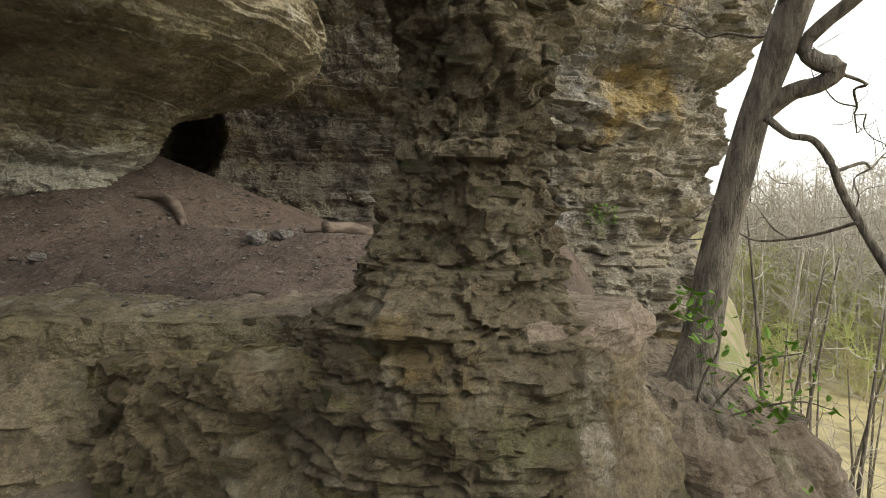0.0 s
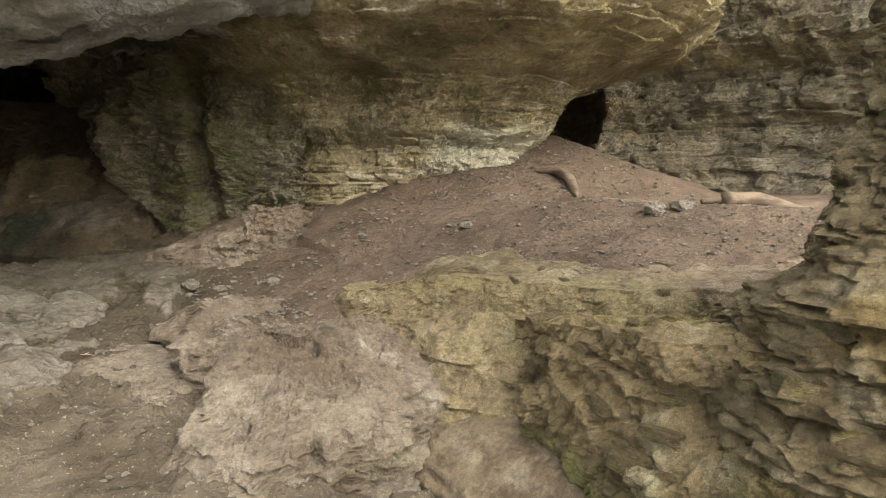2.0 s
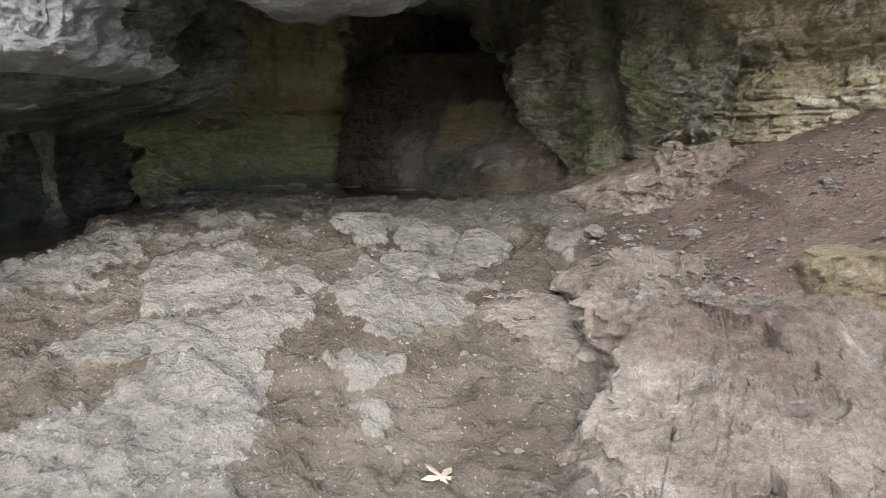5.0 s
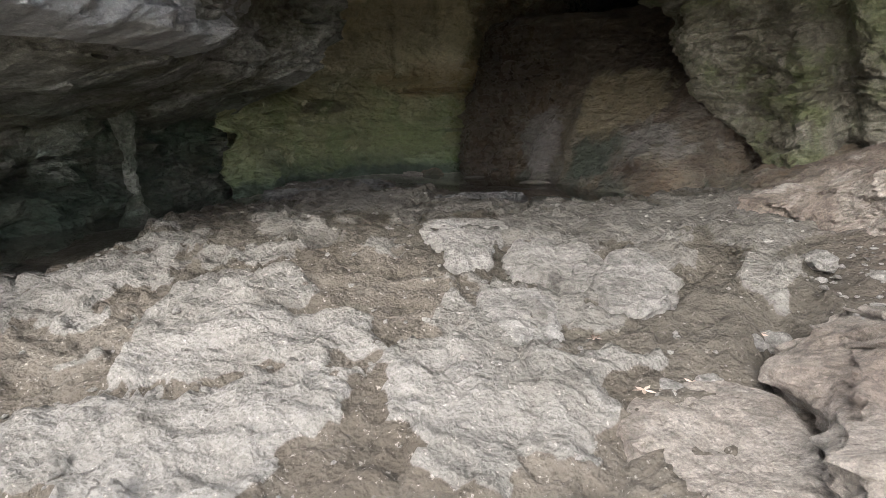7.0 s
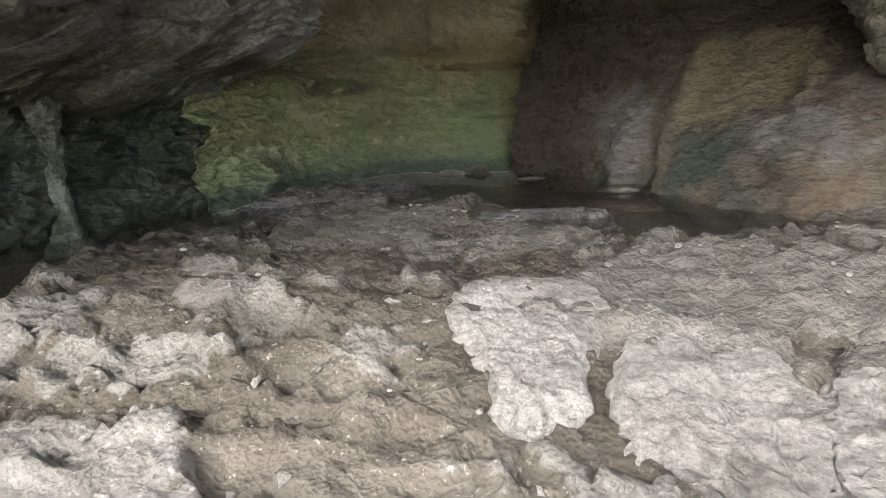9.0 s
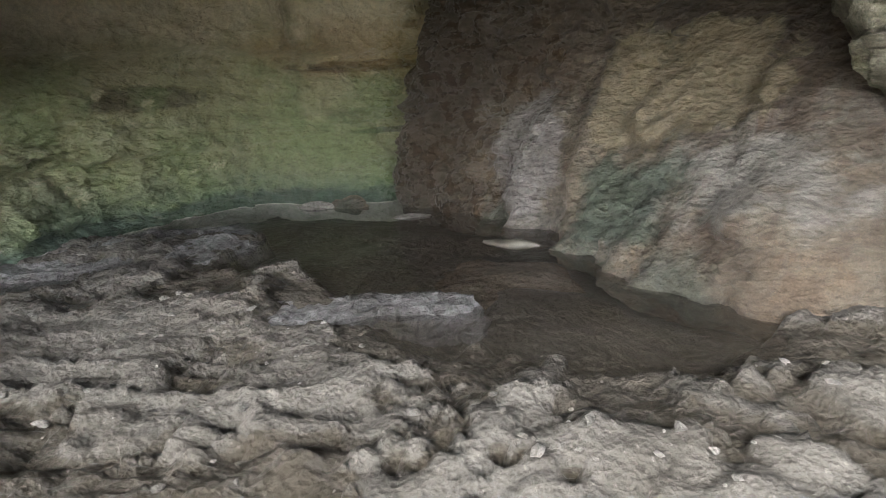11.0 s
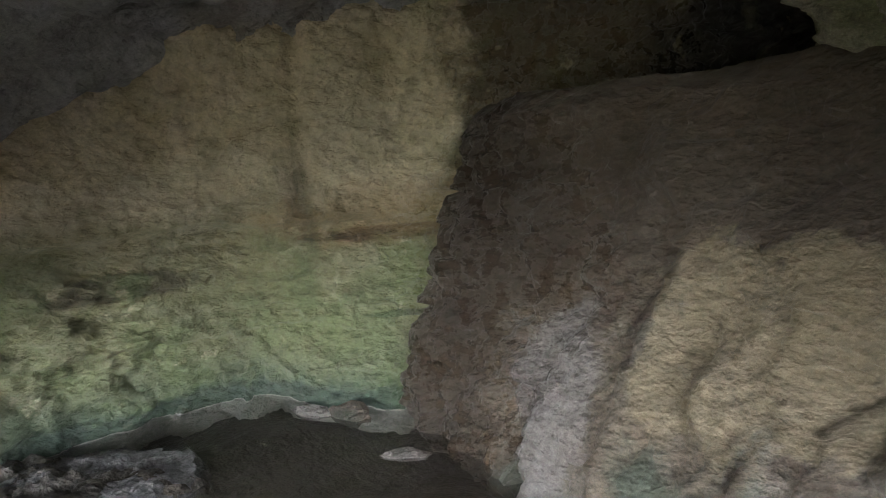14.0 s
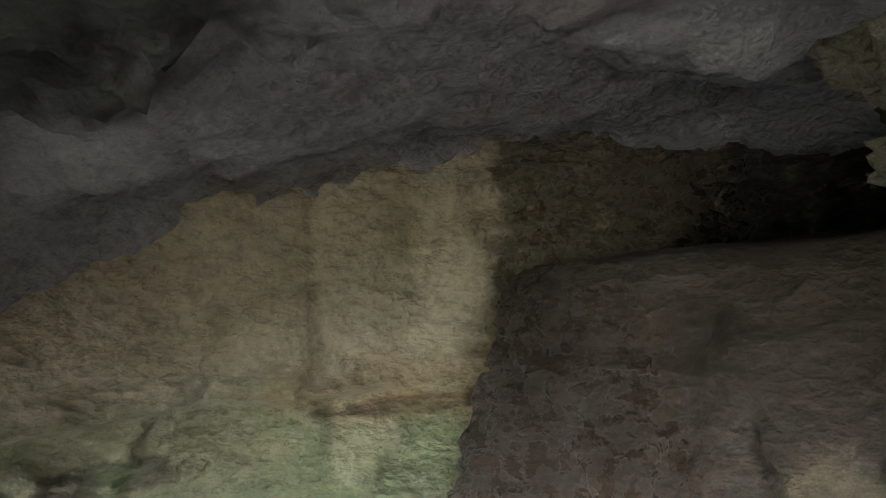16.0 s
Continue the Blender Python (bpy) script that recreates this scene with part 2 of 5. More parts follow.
    def spot(self, place, size, soft=0.5, warp=0.5, scale=1.6):
        """For stains and painted shade: a wobbly blob about a place, 1 inside."""
        mp = self.nt.nodes.new("ShaderNodeMapping")
        mp.vector_type = "TEXTURE"
        mp.inputs["Location"].default_value = place
        mp.inputs["Scale"].default_value = size
        self.link(self.where, mp.inputs["Vector"])
        ln = self.nt.nodes.new("ShaderNodeVectorMath")
        ln.operation = "LENGTH"
        self.link(mp.outputs["Vector"], ln.inputs[0])
        wob = self.maths("MULTIPLY", self.maths("SUBTRACT", self.noise(scale, 6, 0.6), 0.5), warp * 3)
        return self.ramp(self.maths("ADD", ln.outputs["Value"], wob), 1.0 - soft / 2, 1.0 + soft / 2, 1.0, 0.0)

    def bump(self, height, strength, distance, bsdf, under=None):
        b = self.nt.nodes.new("ShaderNodeBump")
        b.inputs["Strength"].default_value, b.inputs["Distance"].default_value = strength, distance
        self.link(height, b.inputs["Height"])
        if under:
            self.link(under, b.inputs["Normal"])
        self.link(b.outputs["Normal"], bsdf.inputs["Normal"])
        return b.outputs["Normal"]


def rock(name, base, dark, pale, stains=(), bands=0.5, rough=0.9, grit=1.0, wet=None, mottle=1.0, tone=1.0):
    """Weathered limestone: three tones, faint bedding, pits, cracks, and stains or painted shade (kind of colour, mask
    maker).
    """
    m, nt, bsdf = nodes_of(name)
    g = Graph(nt)
    base, dark, pale = (tuple(0.76 * c for c in colour) for colour in (base, dark, pale))
    col = g.mix(g.ramp(g.noise(0.9, 8, 0.62), 0.38, 0.66), base, dark)
    col = g.mix(g.ramp(g.noise(2.3, 8, 0.65, distort=0.4), 0.52, 0.72), col, pale)
    band = g.noise(1.0, 6, 0.6, (0.5, 0.5, 9.0))
    col = g.mix(g.maths("MULTIPLY", g.ramp(band, 0.45, 0.7), bands), col, dark)
    for colour, mask, amount in stains:
        col = g.mix(g.maths("MULTIPLY", mask(g), amount), col, colour)
    fine = g.noise(22, 9, 0.75)
    col = g.mix(g.ramp(fine, 0.36, 0.6, 0.6 * mottle, 0.0), col, g.mix(0.35, (0.02, 0.017, 0.013), col))
    col = g.mix(g.ramp(g.noise(4.5, 9, 0.72), 0.36, 0.5, 0.65 * mottle, 0.0), col, g.mix(0.35, (0.03, 0.025, 0.018), col))
    col = g.mix(g.ramp(g.noise(45, 4, 0.7), 0.56, 0.74, 0.0, 0.6 * mottle), col, g.mix(1.0, col, (1.9, 1.9, 1.9), 'MULTIPLY'))
    grain = g.noise(120, 6, 0.8)
    col = g.mix(g.ramp(grain, 0.4, 0.54, 0.5 * mottle, 0.0), col, g.mix(0.4, (0.02, 0.017, 0.013), col))
    col = g.mix(g.ramp(grain, 0.56, 0.68, 0.0, 0.45 * mottle), col, g.mix(1.0, col, (1.7, 1.7, 1.7), 'MULTIPLY'))
    if tone != 1.0:
        col = g.mix(1.0, col, (tone, tone, tone), 'MULTIPLY')
    g.link(col, bsdf.inputs["Base Color"])
    h = g.maths("ADD", g.maths("MULTIPLY", g.chips(5, (1, 1, 1.9)), 0.9), g.maths("MULTIPLY", g.chips(14, (1, 1, 1.6)), 0.5))
    h = g.maths("ADD", h, g.maths("MULTIPLY", g.noise(30, 9, 0.75), 0.55))
    h = g.maths("ADD", h, g.maths("MULTIPLY", g.chips(38, (1, 1, 1.5)), 0.2))
    h = g.maths("ADD", h, g.maths("MULTIPLY", grain, 0.12))
    g.bump(h, 1.0, 0.07 * grit, bsdf)
    bsdf.inputs["Specular IOR Level"].default_value = 0.25
    if wet is None:
        g.link(g.ramp(fine, 0.2, 0.8, rough - 0.12, min(1.0, rough + 0.08)), bsdf.inputs["Roughness"])
    else:
        w = wet(g)
        w = g.maths('MULTIPLY', w, g.ramp(g.noise(9, 6, 0.7), 0.4, 0.56))
        g.link(g.mix(w, (rough, rough, rough), (0.17, 0.17, 0.17)), bsdf.inputs["Roughness"])
        bsdf.inputs["Specular IOR Level"].default_value = 0.5
    return m

TAN, UMBER, BONE = (0.36, 0.30, 0.21), (0.16, 0.125, 0.08), (0.52, 0.47, 0.38)
MOSS, ALGAE, OCHRE, SOOT = (0.10, 0.14, 0.035), (0.05, 0.088, 0.058), (0.42, 0.28, 0.06), (0.035, 0.028, 0.022)


def low_moss(top, seed_scale=1.4):
    def mask(g):
        return g.maths("MULTIPLY", g.ramp(g.axis(2), top - 0.5, top, 1, 0), g.ramp(g.noise(seed_scale, 6, 0.6), 0.46, 0.62))
    return mask


def patchy(scale, a, b):
    return lambda g: g.ramp(g.noise(scale, 7, 0.62), a, b)


def stain_or_shade(place, size, soft=0.5, warp=0.4, scale=1.6):
    return lambda g: g.spot(place, size, soft, warp, scale)


PILLAR_ROCK = rock("pillar_limestone", (0.33, 0.275, 0.185), (0.13, 0.1, 0.06), (0.46, 0.41, 0.32),
                   [(MOSS, low_moss(0.9), 0.55), (OCHRE, patchy(0.8, 0.6, 0.72), 0.25)], 0.45, tone=1.1)
LEDGE_ROCK = rock("ledge_limestone", (0.34, 0.28, 0.19), (0.16, 0.125, 0.08), (0.5, 0.45, 0.38),
                  [((0.30, 0.26, 0.15), patchy(1.1, 0.48, 0.6), 0.45), (MOSS, low_moss(0.15, 1.2), 0.4), ((0.33, 0.26, 0.22), lambda g: g.ramp(g.axis(2), 0.82, 0.95), 0.6)], 0.3, tone=1.3)
TIER_ROCK = rock('damp_step_limestone', (0.24, 0.19, 0.12), (0.1, 0.078, 0.048), (0.36, 0.33, 0.25), [(MOSS, low_moss(0.35, 1.2), 0.5), ((0.2, 0.17, 0.07), patchy(1.1, 0.5, 0.62), 0.5)], 0.3, tone=1.7)
BENCH_ROCK = rock('dusty_limestone', (0.31, 0.25, 0.19), (0.2, 0.15, 0.11), (0.42, 0.36, 0.3), [(MOSS, patchy(1.0, 0.58, 0.7), 0.35)], 0.1, grit=0.6)
BOULDER_ROCK = rock("boulder_limestone", (0.46, 0.40, 0.35), (0.25, 0.20, 0.165), (0.58, 0.53, 0.48),
                    [(MOSS, low_moss(-0.02, 2.0), 0.45), ((0.2, 0.15, 0.12), patchy(2.2, 0.6, 0.72), 0.5), ((0.19, 0.145, 0.12), lambda g: g.maths('MULTIPLY', g.ramp(g.axis(2), 0.12, 0.3), g.ramp(g.noise(1.5, 7, 0.65), 0.4, 0.58)), 0.75)], 0.1)
NOSE_ROCK = rock("overhang_limestone", (0.46, 0.4, 0.28), (0.17, 0.145, 0.09), (0.64, 0.6, 0.52),
                 [((0.24, 0.21, 0.08), patchy(0.7, 0.52, 0.66), 0.45), ((0.5, 0.5, 0.44), stain_or_shade((6.0, 6.6, 1.75), (1.6, 1.2, 0.5)), 0.6)], 0.6, tone=1.4)
CLIFF_ROCK = rock("cliff_limestone", (0.48, 0.42, 0.32), (0.21, 0.185, 0.15), (0.64, 0.6, 0.52),
                  [(OCHRE, patchy(0.35, 0.55, 0.66), 0.55), ((0.25, 0.25, 0.26), patchy(0.5, 0.54, 0.66), 0.5), (MOSS, patchy(0.9, 0.64, 0.74), 0.4)], 0.8, grit=1.5, tone=1.4)
ROOF_ROCK = rock("roof_limestone", (0.74, 0.75, 0.79), (0.52, 0.52, 0.53), (0.82, 0.83, 0.86),
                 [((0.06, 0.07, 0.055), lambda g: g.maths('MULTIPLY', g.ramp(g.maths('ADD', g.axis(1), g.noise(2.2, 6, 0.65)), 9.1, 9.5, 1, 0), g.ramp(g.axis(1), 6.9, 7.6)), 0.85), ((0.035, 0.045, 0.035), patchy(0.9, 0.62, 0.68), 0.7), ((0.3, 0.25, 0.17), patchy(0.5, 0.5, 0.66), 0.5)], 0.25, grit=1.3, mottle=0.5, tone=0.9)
def runs(scale, a, b):
    return lambda g: g.ramp(g.noise(scale, 7, 0.6, (1, 1, 0.3), 0.5), a, b)


# Thin dark bands at z 1.66 and 1.02 paint shade into the crevices.
GREEN_ROCK = rock("algae_limestone", (0.46, 0.41, 0.28), (0.32, 0.28, 0.17), (0.56, 0.5, 0.38),
                  [((0.21, 0.22, 0.115), lambda g: g.maths("MULTIPLY", g.ramp(g.maths("ADD", g.axis(2), g.maths("MULTIPLY", g.noise(1.1, 5, 0.6), 0.9)), 1.5, 2.6, 1, 0), 1.0), 0.75),
                   (ALGAE, lambda g: g.ramp(g.maths("ADD", g.axis(2), g.maths("MULTIPLY", g.noise(1.3, 5, 0.6), 0.7)), 0.75, 1.35, 1, 0), 0.75),
                   # The near-black blob paints in the unlit depth of the passage.
                   # Upper rock is tan; its colour is lightened further where little light reaches.
                   ((0.68, 0.6, 0.44), lambda g: g.maths('MULTIPLY', g.ramp(g.axis(2), 1.75, 2.1), g.ramp(g.noise(1.7, 6, 0.6), 0.22, 0.6)), 0.7), ((0.06, 0.042, 0.026), stain_or_shade((0.55, 12.4, 2.2), (3.28, 3.4, 4.5), 0.08, 0.1, 2.5), 0.85), ((0.012, 0.01, 0.008), stain_or_shade((1.0, 14.6, 2.9), (2.9, 3.0, 1.4), 0.4, 0.25), 0.95), ((0.05, 0.035, 0.022), stain_or_shade((-3.0, 11.4, 1.66), (0.8, 0.9, 0.07), 0.3, 0.2, 4), 0.9), ((0.05, 0.05, 0.035), stain_or_shade((-2.7, 11.5, 1.02), (0.5, 0.8, 0.03), 0.5, 0.3, 4), 0.8), ((0.06, 0.045, 0.03), stain_or_shade((-4.4, 9.9, 1.45), (0.5, 0.6, 0.1), 0.5, 0.4, 4), 0.7), ((0.5, 0.45, 0.33), stain_or_shade((-3.35, 11.2, 2.6), (0.22, 0.6, 0.5), 0.8, 0.5, 6), 0.6),
                   ((0.15, 0.15, 0.085), runs(2.2, 0.52, 0.66), 0.35), ((0.13, 0.17, 0.075), lambda g: g.maths('MULTIPLY', g.ramp(g.noise(1.3, 7, 0.62), 0.44, 0.6), g.ramp(g.axis(2), 1.5, 2.0, 1, 0)), 0.6), ((0.5, 0.44, 0.3), patchy(3.1, 0.6, 0.68), 0.4), ((0.3, 0.2, 0.1), stain_or_shade((-3.0, 11.4, 1.85), (0.9, 1.0, 0.3), 0.6, 0.6, 3), 0.45), ((0.03, 0.05, 0.04), lambda g: g.ramp(g.maths('ADD', g.axis(2), g.maths('MULTIPLY', g.noise(2.5, 5, 0.6), 0.35)), 0.66, 0.76, 1, 0), 0.7),
                   ((0.4, 0.38, 0.33), lambda g: g.ramp(g.maths('ADD', g.axis(2), g.maths('MULTIPLY', g.noise(6, 3, 0.5), 0.03)), 0.392, 0.4, 1, 0), 0.7)], 0.2, 0.8, 1.2,
                  wet=stain_or_shade((-1.5, 11.9, 1.6), (1.7, 2.0, 3.0), 0.4, 0.25), mottle=0.5, tone=1.3)
BULGE_ROCK = rock("flowstone", (0.3, 0.24, 0.175), (0.15, 0.108, 0.072), (0.42, 0.37, 0.3),
                  [((0.1, 0.068, 0.045), runs(1.7, 0.5, 0.62), 0.75), ((0.2, 0.135, 0.08), patchy(1.9, 0.54, 0.64), 0.5), ((0.33, 0.305, 0.275), runs(1.3, 0.54, 0.66), 0.6),
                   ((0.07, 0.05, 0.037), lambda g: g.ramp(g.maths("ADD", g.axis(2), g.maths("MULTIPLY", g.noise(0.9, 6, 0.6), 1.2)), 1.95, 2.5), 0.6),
                   ((0.33, 0.27, 0.175), stain_or_shade((-0.1, 10.5, 1.3), (0.62, 0.9, 0.5), 0.2, 0.5, 2.6), 0.9),
                   ((0.36, 0.335, 0.305), stain_or_shade((0.35, 9.9, 0.85), (0.5, 0.9, 0.25), 0.4, 0.7, 3), 0.7),
                   ((0.07, 0.105, 0.075), stain_or_shade((-0.35, 9.85, 0.62), (0.42, 0.6, 0.32), 0.6, 0.75, 3), 0.75), ((0.06, 0.09, 0.07), lambda g: g.maths('MULTIPLY', g.ramp(g.axis(2), 0.42, 0.62, 1, 0), g.ramp(g.noise(2, 5, 0.6), 0.42, 0.6)), 0.6),
                   ((0.34, 0.31, 0.3), stain_or_shade((-1.28, 10.45, 0.95), (0.34, 0.7, 0.55), 0.3, 0.5, 3), 0.75), ((0.062, 0.042, 0.028), stain_or_shade((-2.3, 11.2, 1.5), (0.8, 1.0, 1.8), 0.6, 0.6, 2.5), 0.8)], 0.0, 0.8, 1.5,
                  wet=stain_or_shade((-1.9, 11.2, 1.2), (1.0, 1.3, 1.6), 0.5, 0.3), mottle=0.7, tone=0.85)
ALCOVE_ROCK = rock("alcove_limestone", (0.36, 0.35, 0.28), (0.14, 0.14, 0.1), (0.55, 0.54, 0.48),
                   [(ALGAE, patchy(0.8, 0.42, 0.58), 0.8), ((0.02, 0.035, 0.025), lambda g: g.ramp(g.maths('ADD', g.axis(2), g.maths('MULTIPLY', g.noise(1.5, 5, 0.6), 0.6)), 1.0, 1.5, 1, 0), 0.6), ((0.5, 0.49, 0.47), lambda g: g.maths('MULTIPLY', g.ramp(g.axis(2), 1.3, 1.6), g.ramp(g.noise(1.6, 6, 0.6), 0.38, 0.56)), 0.8), ((0.5, 0.52, 0.44), stain_or_shade((-4.95, 6.35, 1.15), (0.3, 0.3, 0.3), 0.3, 0.7, 4), 0.75)], 0.3, tone=0.85)
CORNER_ROCK = rock('mossy_wall_limestone', (0.4, 0.37, 0.3), (0.2, 0.18, 0.13), (0.54, 0.5, 0.43), [((0.16, 0.19, 0.07), patchy(1.2, 0.5, 0.62), 0.55), ((0.07, 0.055, 0.04), patchy(1.9, 0.58, 0.66), 0.5)], 0.3, mottle=0.9)
POST_ROCK = rock('calcite_post', (0.4, 0.4, 0.35), (0.2, 0.21, 0.17), (0.5, 0.5, 0.45), [(ALGAE, patchy(2.0, 0.48, 0.62), 0.6)], 0.1)
SLAB_ROCK = rock("pale_slab", (0.42, 0.39, 0.36), (0.29, 0.265, 0.24), (0.5, 0.47, 0.44), [], 0.0)

RIM_ROCK = rock("damp_rim_limestone", (0.27, 0.26, 0.26), (0.13, 0.122, 0.12), (0.36, 0.35, 0.35), [((0.06, 0.055, 0.05), patchy(2.4, 0.55, 0.66), 0.6)], 0.1)


def earth_material():
    m, nt, bsdf = nodes_of("cave_floor")
    g = Graph(nt)
    pale, dirt, wet_and_dim, leafy = (g.attribute(k) for k in ("pale", "dirt", "wet", "outside"))
    mud = g.mix(g.ramp(g.noise(1.7, 7, 0.6), 0.4, 0.65), (0.135, 0.115, 0.094), (0.078, 0.063, 0.048))
    stone = g.mix(g.ramp(g.noise(2.6, 8, 0.62), 0.4, 0.7), (0.225, 0.208, 0.19), (0.15, 0.136, 0.12))
    soil = g.mix(g.ramp(g.noise(2.0, 8, 0.6), 0.4, 0.65), (0.165, 0.12, 0.098), (0.105, 0.076, 0.062))
    edge = g.maths("ADD", pale, g.maths("MULTIPLY", g.maths("SUBTRACT", g.noise(7, 6, 0.65), 0.5), 0.6))
    col = g.mix(g.ramp(edge, 0.4, 0.6), mud, stone)
    col = g.mix(dirt, col, soil)
    col = g.mix(g.maths("MULTIPLY", g.ramp(g.noise(42, 4, 0.6), 0.6, 0.7), 0.55), col, (0.5, 0.45, 0.4))
    col = g.mix(g.ramp(g.noise(24, 8, 0.7), 0.3, 0.7, 0.35, 0.0), col, (0.05, 0.04, 0.03))
    grain = g.noise(130, 6, 0.8)
    col = g.mix(g.ramp(grain, 0.4, 0.54, 0.32, 0.0), col, g.mix(0.4, (0.02, 0.017, 0.013), col))
    col = g.mix(g.ramp(grain, 0.56, 0.68, 0.0, 0.25), col, g.mix(1.0, col, (1.6, 1.6, 1.6), "MULTIPLY"))
    # Darkens wet ground, and dims the floor colour deeper in the cave.
    col = g.mix(g.maths("MULTIPLY", wet_and_dim, 0.75), col, (0.035, 0.03, 0.022))
    col = g.mix(leafy, col, g.mix(g.ramp(g.noise(0.6, 8, 0.65), 0.4, 0.65), (0.3, 0.25, 0.17), (0.17, 0.19, 0.07)))
    g.link(col, bsdf.inputs["Base Color"])
    h = g.maths("ADD", g.maths("MULTIPLY", g.chips(9, (1, 1.4, 1)), 0.7), g.maths("MULTIPLY", g.chips(24), 0.45))
    h = g.maths("ADD", h, g.maths("MULTIPLY", g.noise(34, 9, 0.75), 0.7))
    h = g.maths("ADD", h, g.maths("MULTIPLY", g.chips(55), 0.3))
    h = g.maths("ADD", h, g.maths("MULTIPLY", grain, 0.15))
    g.bump(h, 1.0, 0.034, bsdf)
    g.link(g.ramp(wet_and_dim, 0.88, 1.0, 0.92, 0.3), bsdf.inputs["Roughness"])
    bsdf.inputs["Specular IOR Level"].default_value = 0.3
    return m


def water_material(name, colour, rough):
    m, nt, bsdf = nodes_of(name)
    g = Graph(nt)
    col = g.mix(g.ramp(g.noise(1.1, 4, 0.5), 0.4, 0.65), colour, tuple(0.6 * c for c in colour))
    g.link(col, bsdf.inputs["Base Color"])
    bsdf.inputs["Roughness"].default_value, bsdf.inputs["IOR"].default_value = rough, 1.33
    g.bump(g.noise(3.0, 2), 0.05, 0.01, bsdf)
    return m


def plain(name, a, b, scale=8, rough=0.8, bump=0.4, dist=0.01, stretch=(1, 1, 1)):
    m, nt, bsdf = nodes_of(name)
    g = Graph(nt)
    g.link(g.mix(g.ramp(g.noise(scale, 6, 0.6, stretch), 0.35, 0.68), a, b), bsdf.inputs["Base Color"])
    bsdf.inputs["Roughness"].default_value = rough
    g.bump(g.noise(scale * 3, 6, 0.65, stretch), bump, dist, bsdf)
    return m


EARTH = earth_material()
POOL = water_material("murky_pool", (0.05, 0.042, 0.033), 0.06)
POOL.node_tree.nodes["Principled BSDF"].inputs["Alpha"].default_value = 0.5
RIVER = water_material("silty_river", (0.42, 0.36, 0.2), 0.3)
BARK = plain("grey_brown_bark", (0.25, 0.215, 0.175), (0.08, 0.068, 0.055), 16, 0.9, 1.0, 0.06, (1, 1, 0.3))
TWIG = plain("bare_twigs", (0.52, 0.48, 0.42), (0.33, 0.29, 0.24), 3, 0.9)
DRIFT = plain("weathered_driftwood", (0.17, 0.13, 0.1), (0.07, 0.05, 0.04), 10, 0.85, 0.8, 0.02, (0.4, 0.4, 1))
LEAF = plain("fresh_leaf", (0.16, 0.3, 0.03), (0.10, 0.2, 0.02), 4, 0.6)
DEAD_LEAF = plain("dry_leaf", (0.62, 0.5, 0.42), (0.46, 0.35, 0.28), 30, 0.8)
BRUSH = plain("spring_brush", (0.4, 0.46, 0.14), (0.46, 0.4, 0.24), 0.4, 0.9)
WETWOOD = plain("wet_wood", (0.09, 0.08, 0.066), (0.04, 0.034, 0.026), 18, 0.6, 0.5, 0.01, (0.3, 0.3, 1))


# ---------- ground ----------
def spacing(lo, hi, cell, far):
    fine = np.arange(lo, hi + cell / 2, cell)
    reach, d, steps = [], cell, 0.0
    while steps < far:
        d *= 1.16
        steps += d
        reach.append(steps)
    reach = np.array(reach)
    return np.concatenate([lo - reach[::-1], fine, hi + reach])


def blob(x, y, cx, cy, rx, ry):
    return np.exp(-(((x - cx) / rx) ** 2 + ((y - cy) / ry) ** 2))


def pool_mask(x, y):
    wob = 0.16 * fbm(x * 1.6, y * 1.6, 0, 4, 61)
    near = np.interp(x, [-4.8, -3.6, -3.05, -2.8, -2.3, -1.75, -1.2, -0.75, -0.43, -0.12, 0.25, 0.8], [9.3, 9.6, 9.5, 8.62, 8.9, 8.5, 8.25, 8.3, 8.28, 8.12, 8.6, 9.5])
    main = step(-0.08, 0.1, y - near + wob)
    rill = step(0.12, -0.1, x + 3.75 + 0.5 * wob + 0.25 * np.sin(y * 2.1)) * step(4.6, 5.4, y) * step(8.6, 8.0, y)
    return np.clip(np.maximum(main, rill), 0, 1)


def floor_base(x, y):
    z = np.interp(y, [-3, 1.5, 2.9, 3.8, 4.5, 6, 7, 8.2, 9, 13], [-0.5, -0.38, -0.17, -0.01, 0.08, 0.25, 0.35, 0.385, 0.36, 0.36])
    return z + 0.1 * np.clip(0.2 - x, 0, 1.8) * step(7.6, 5.9, y)


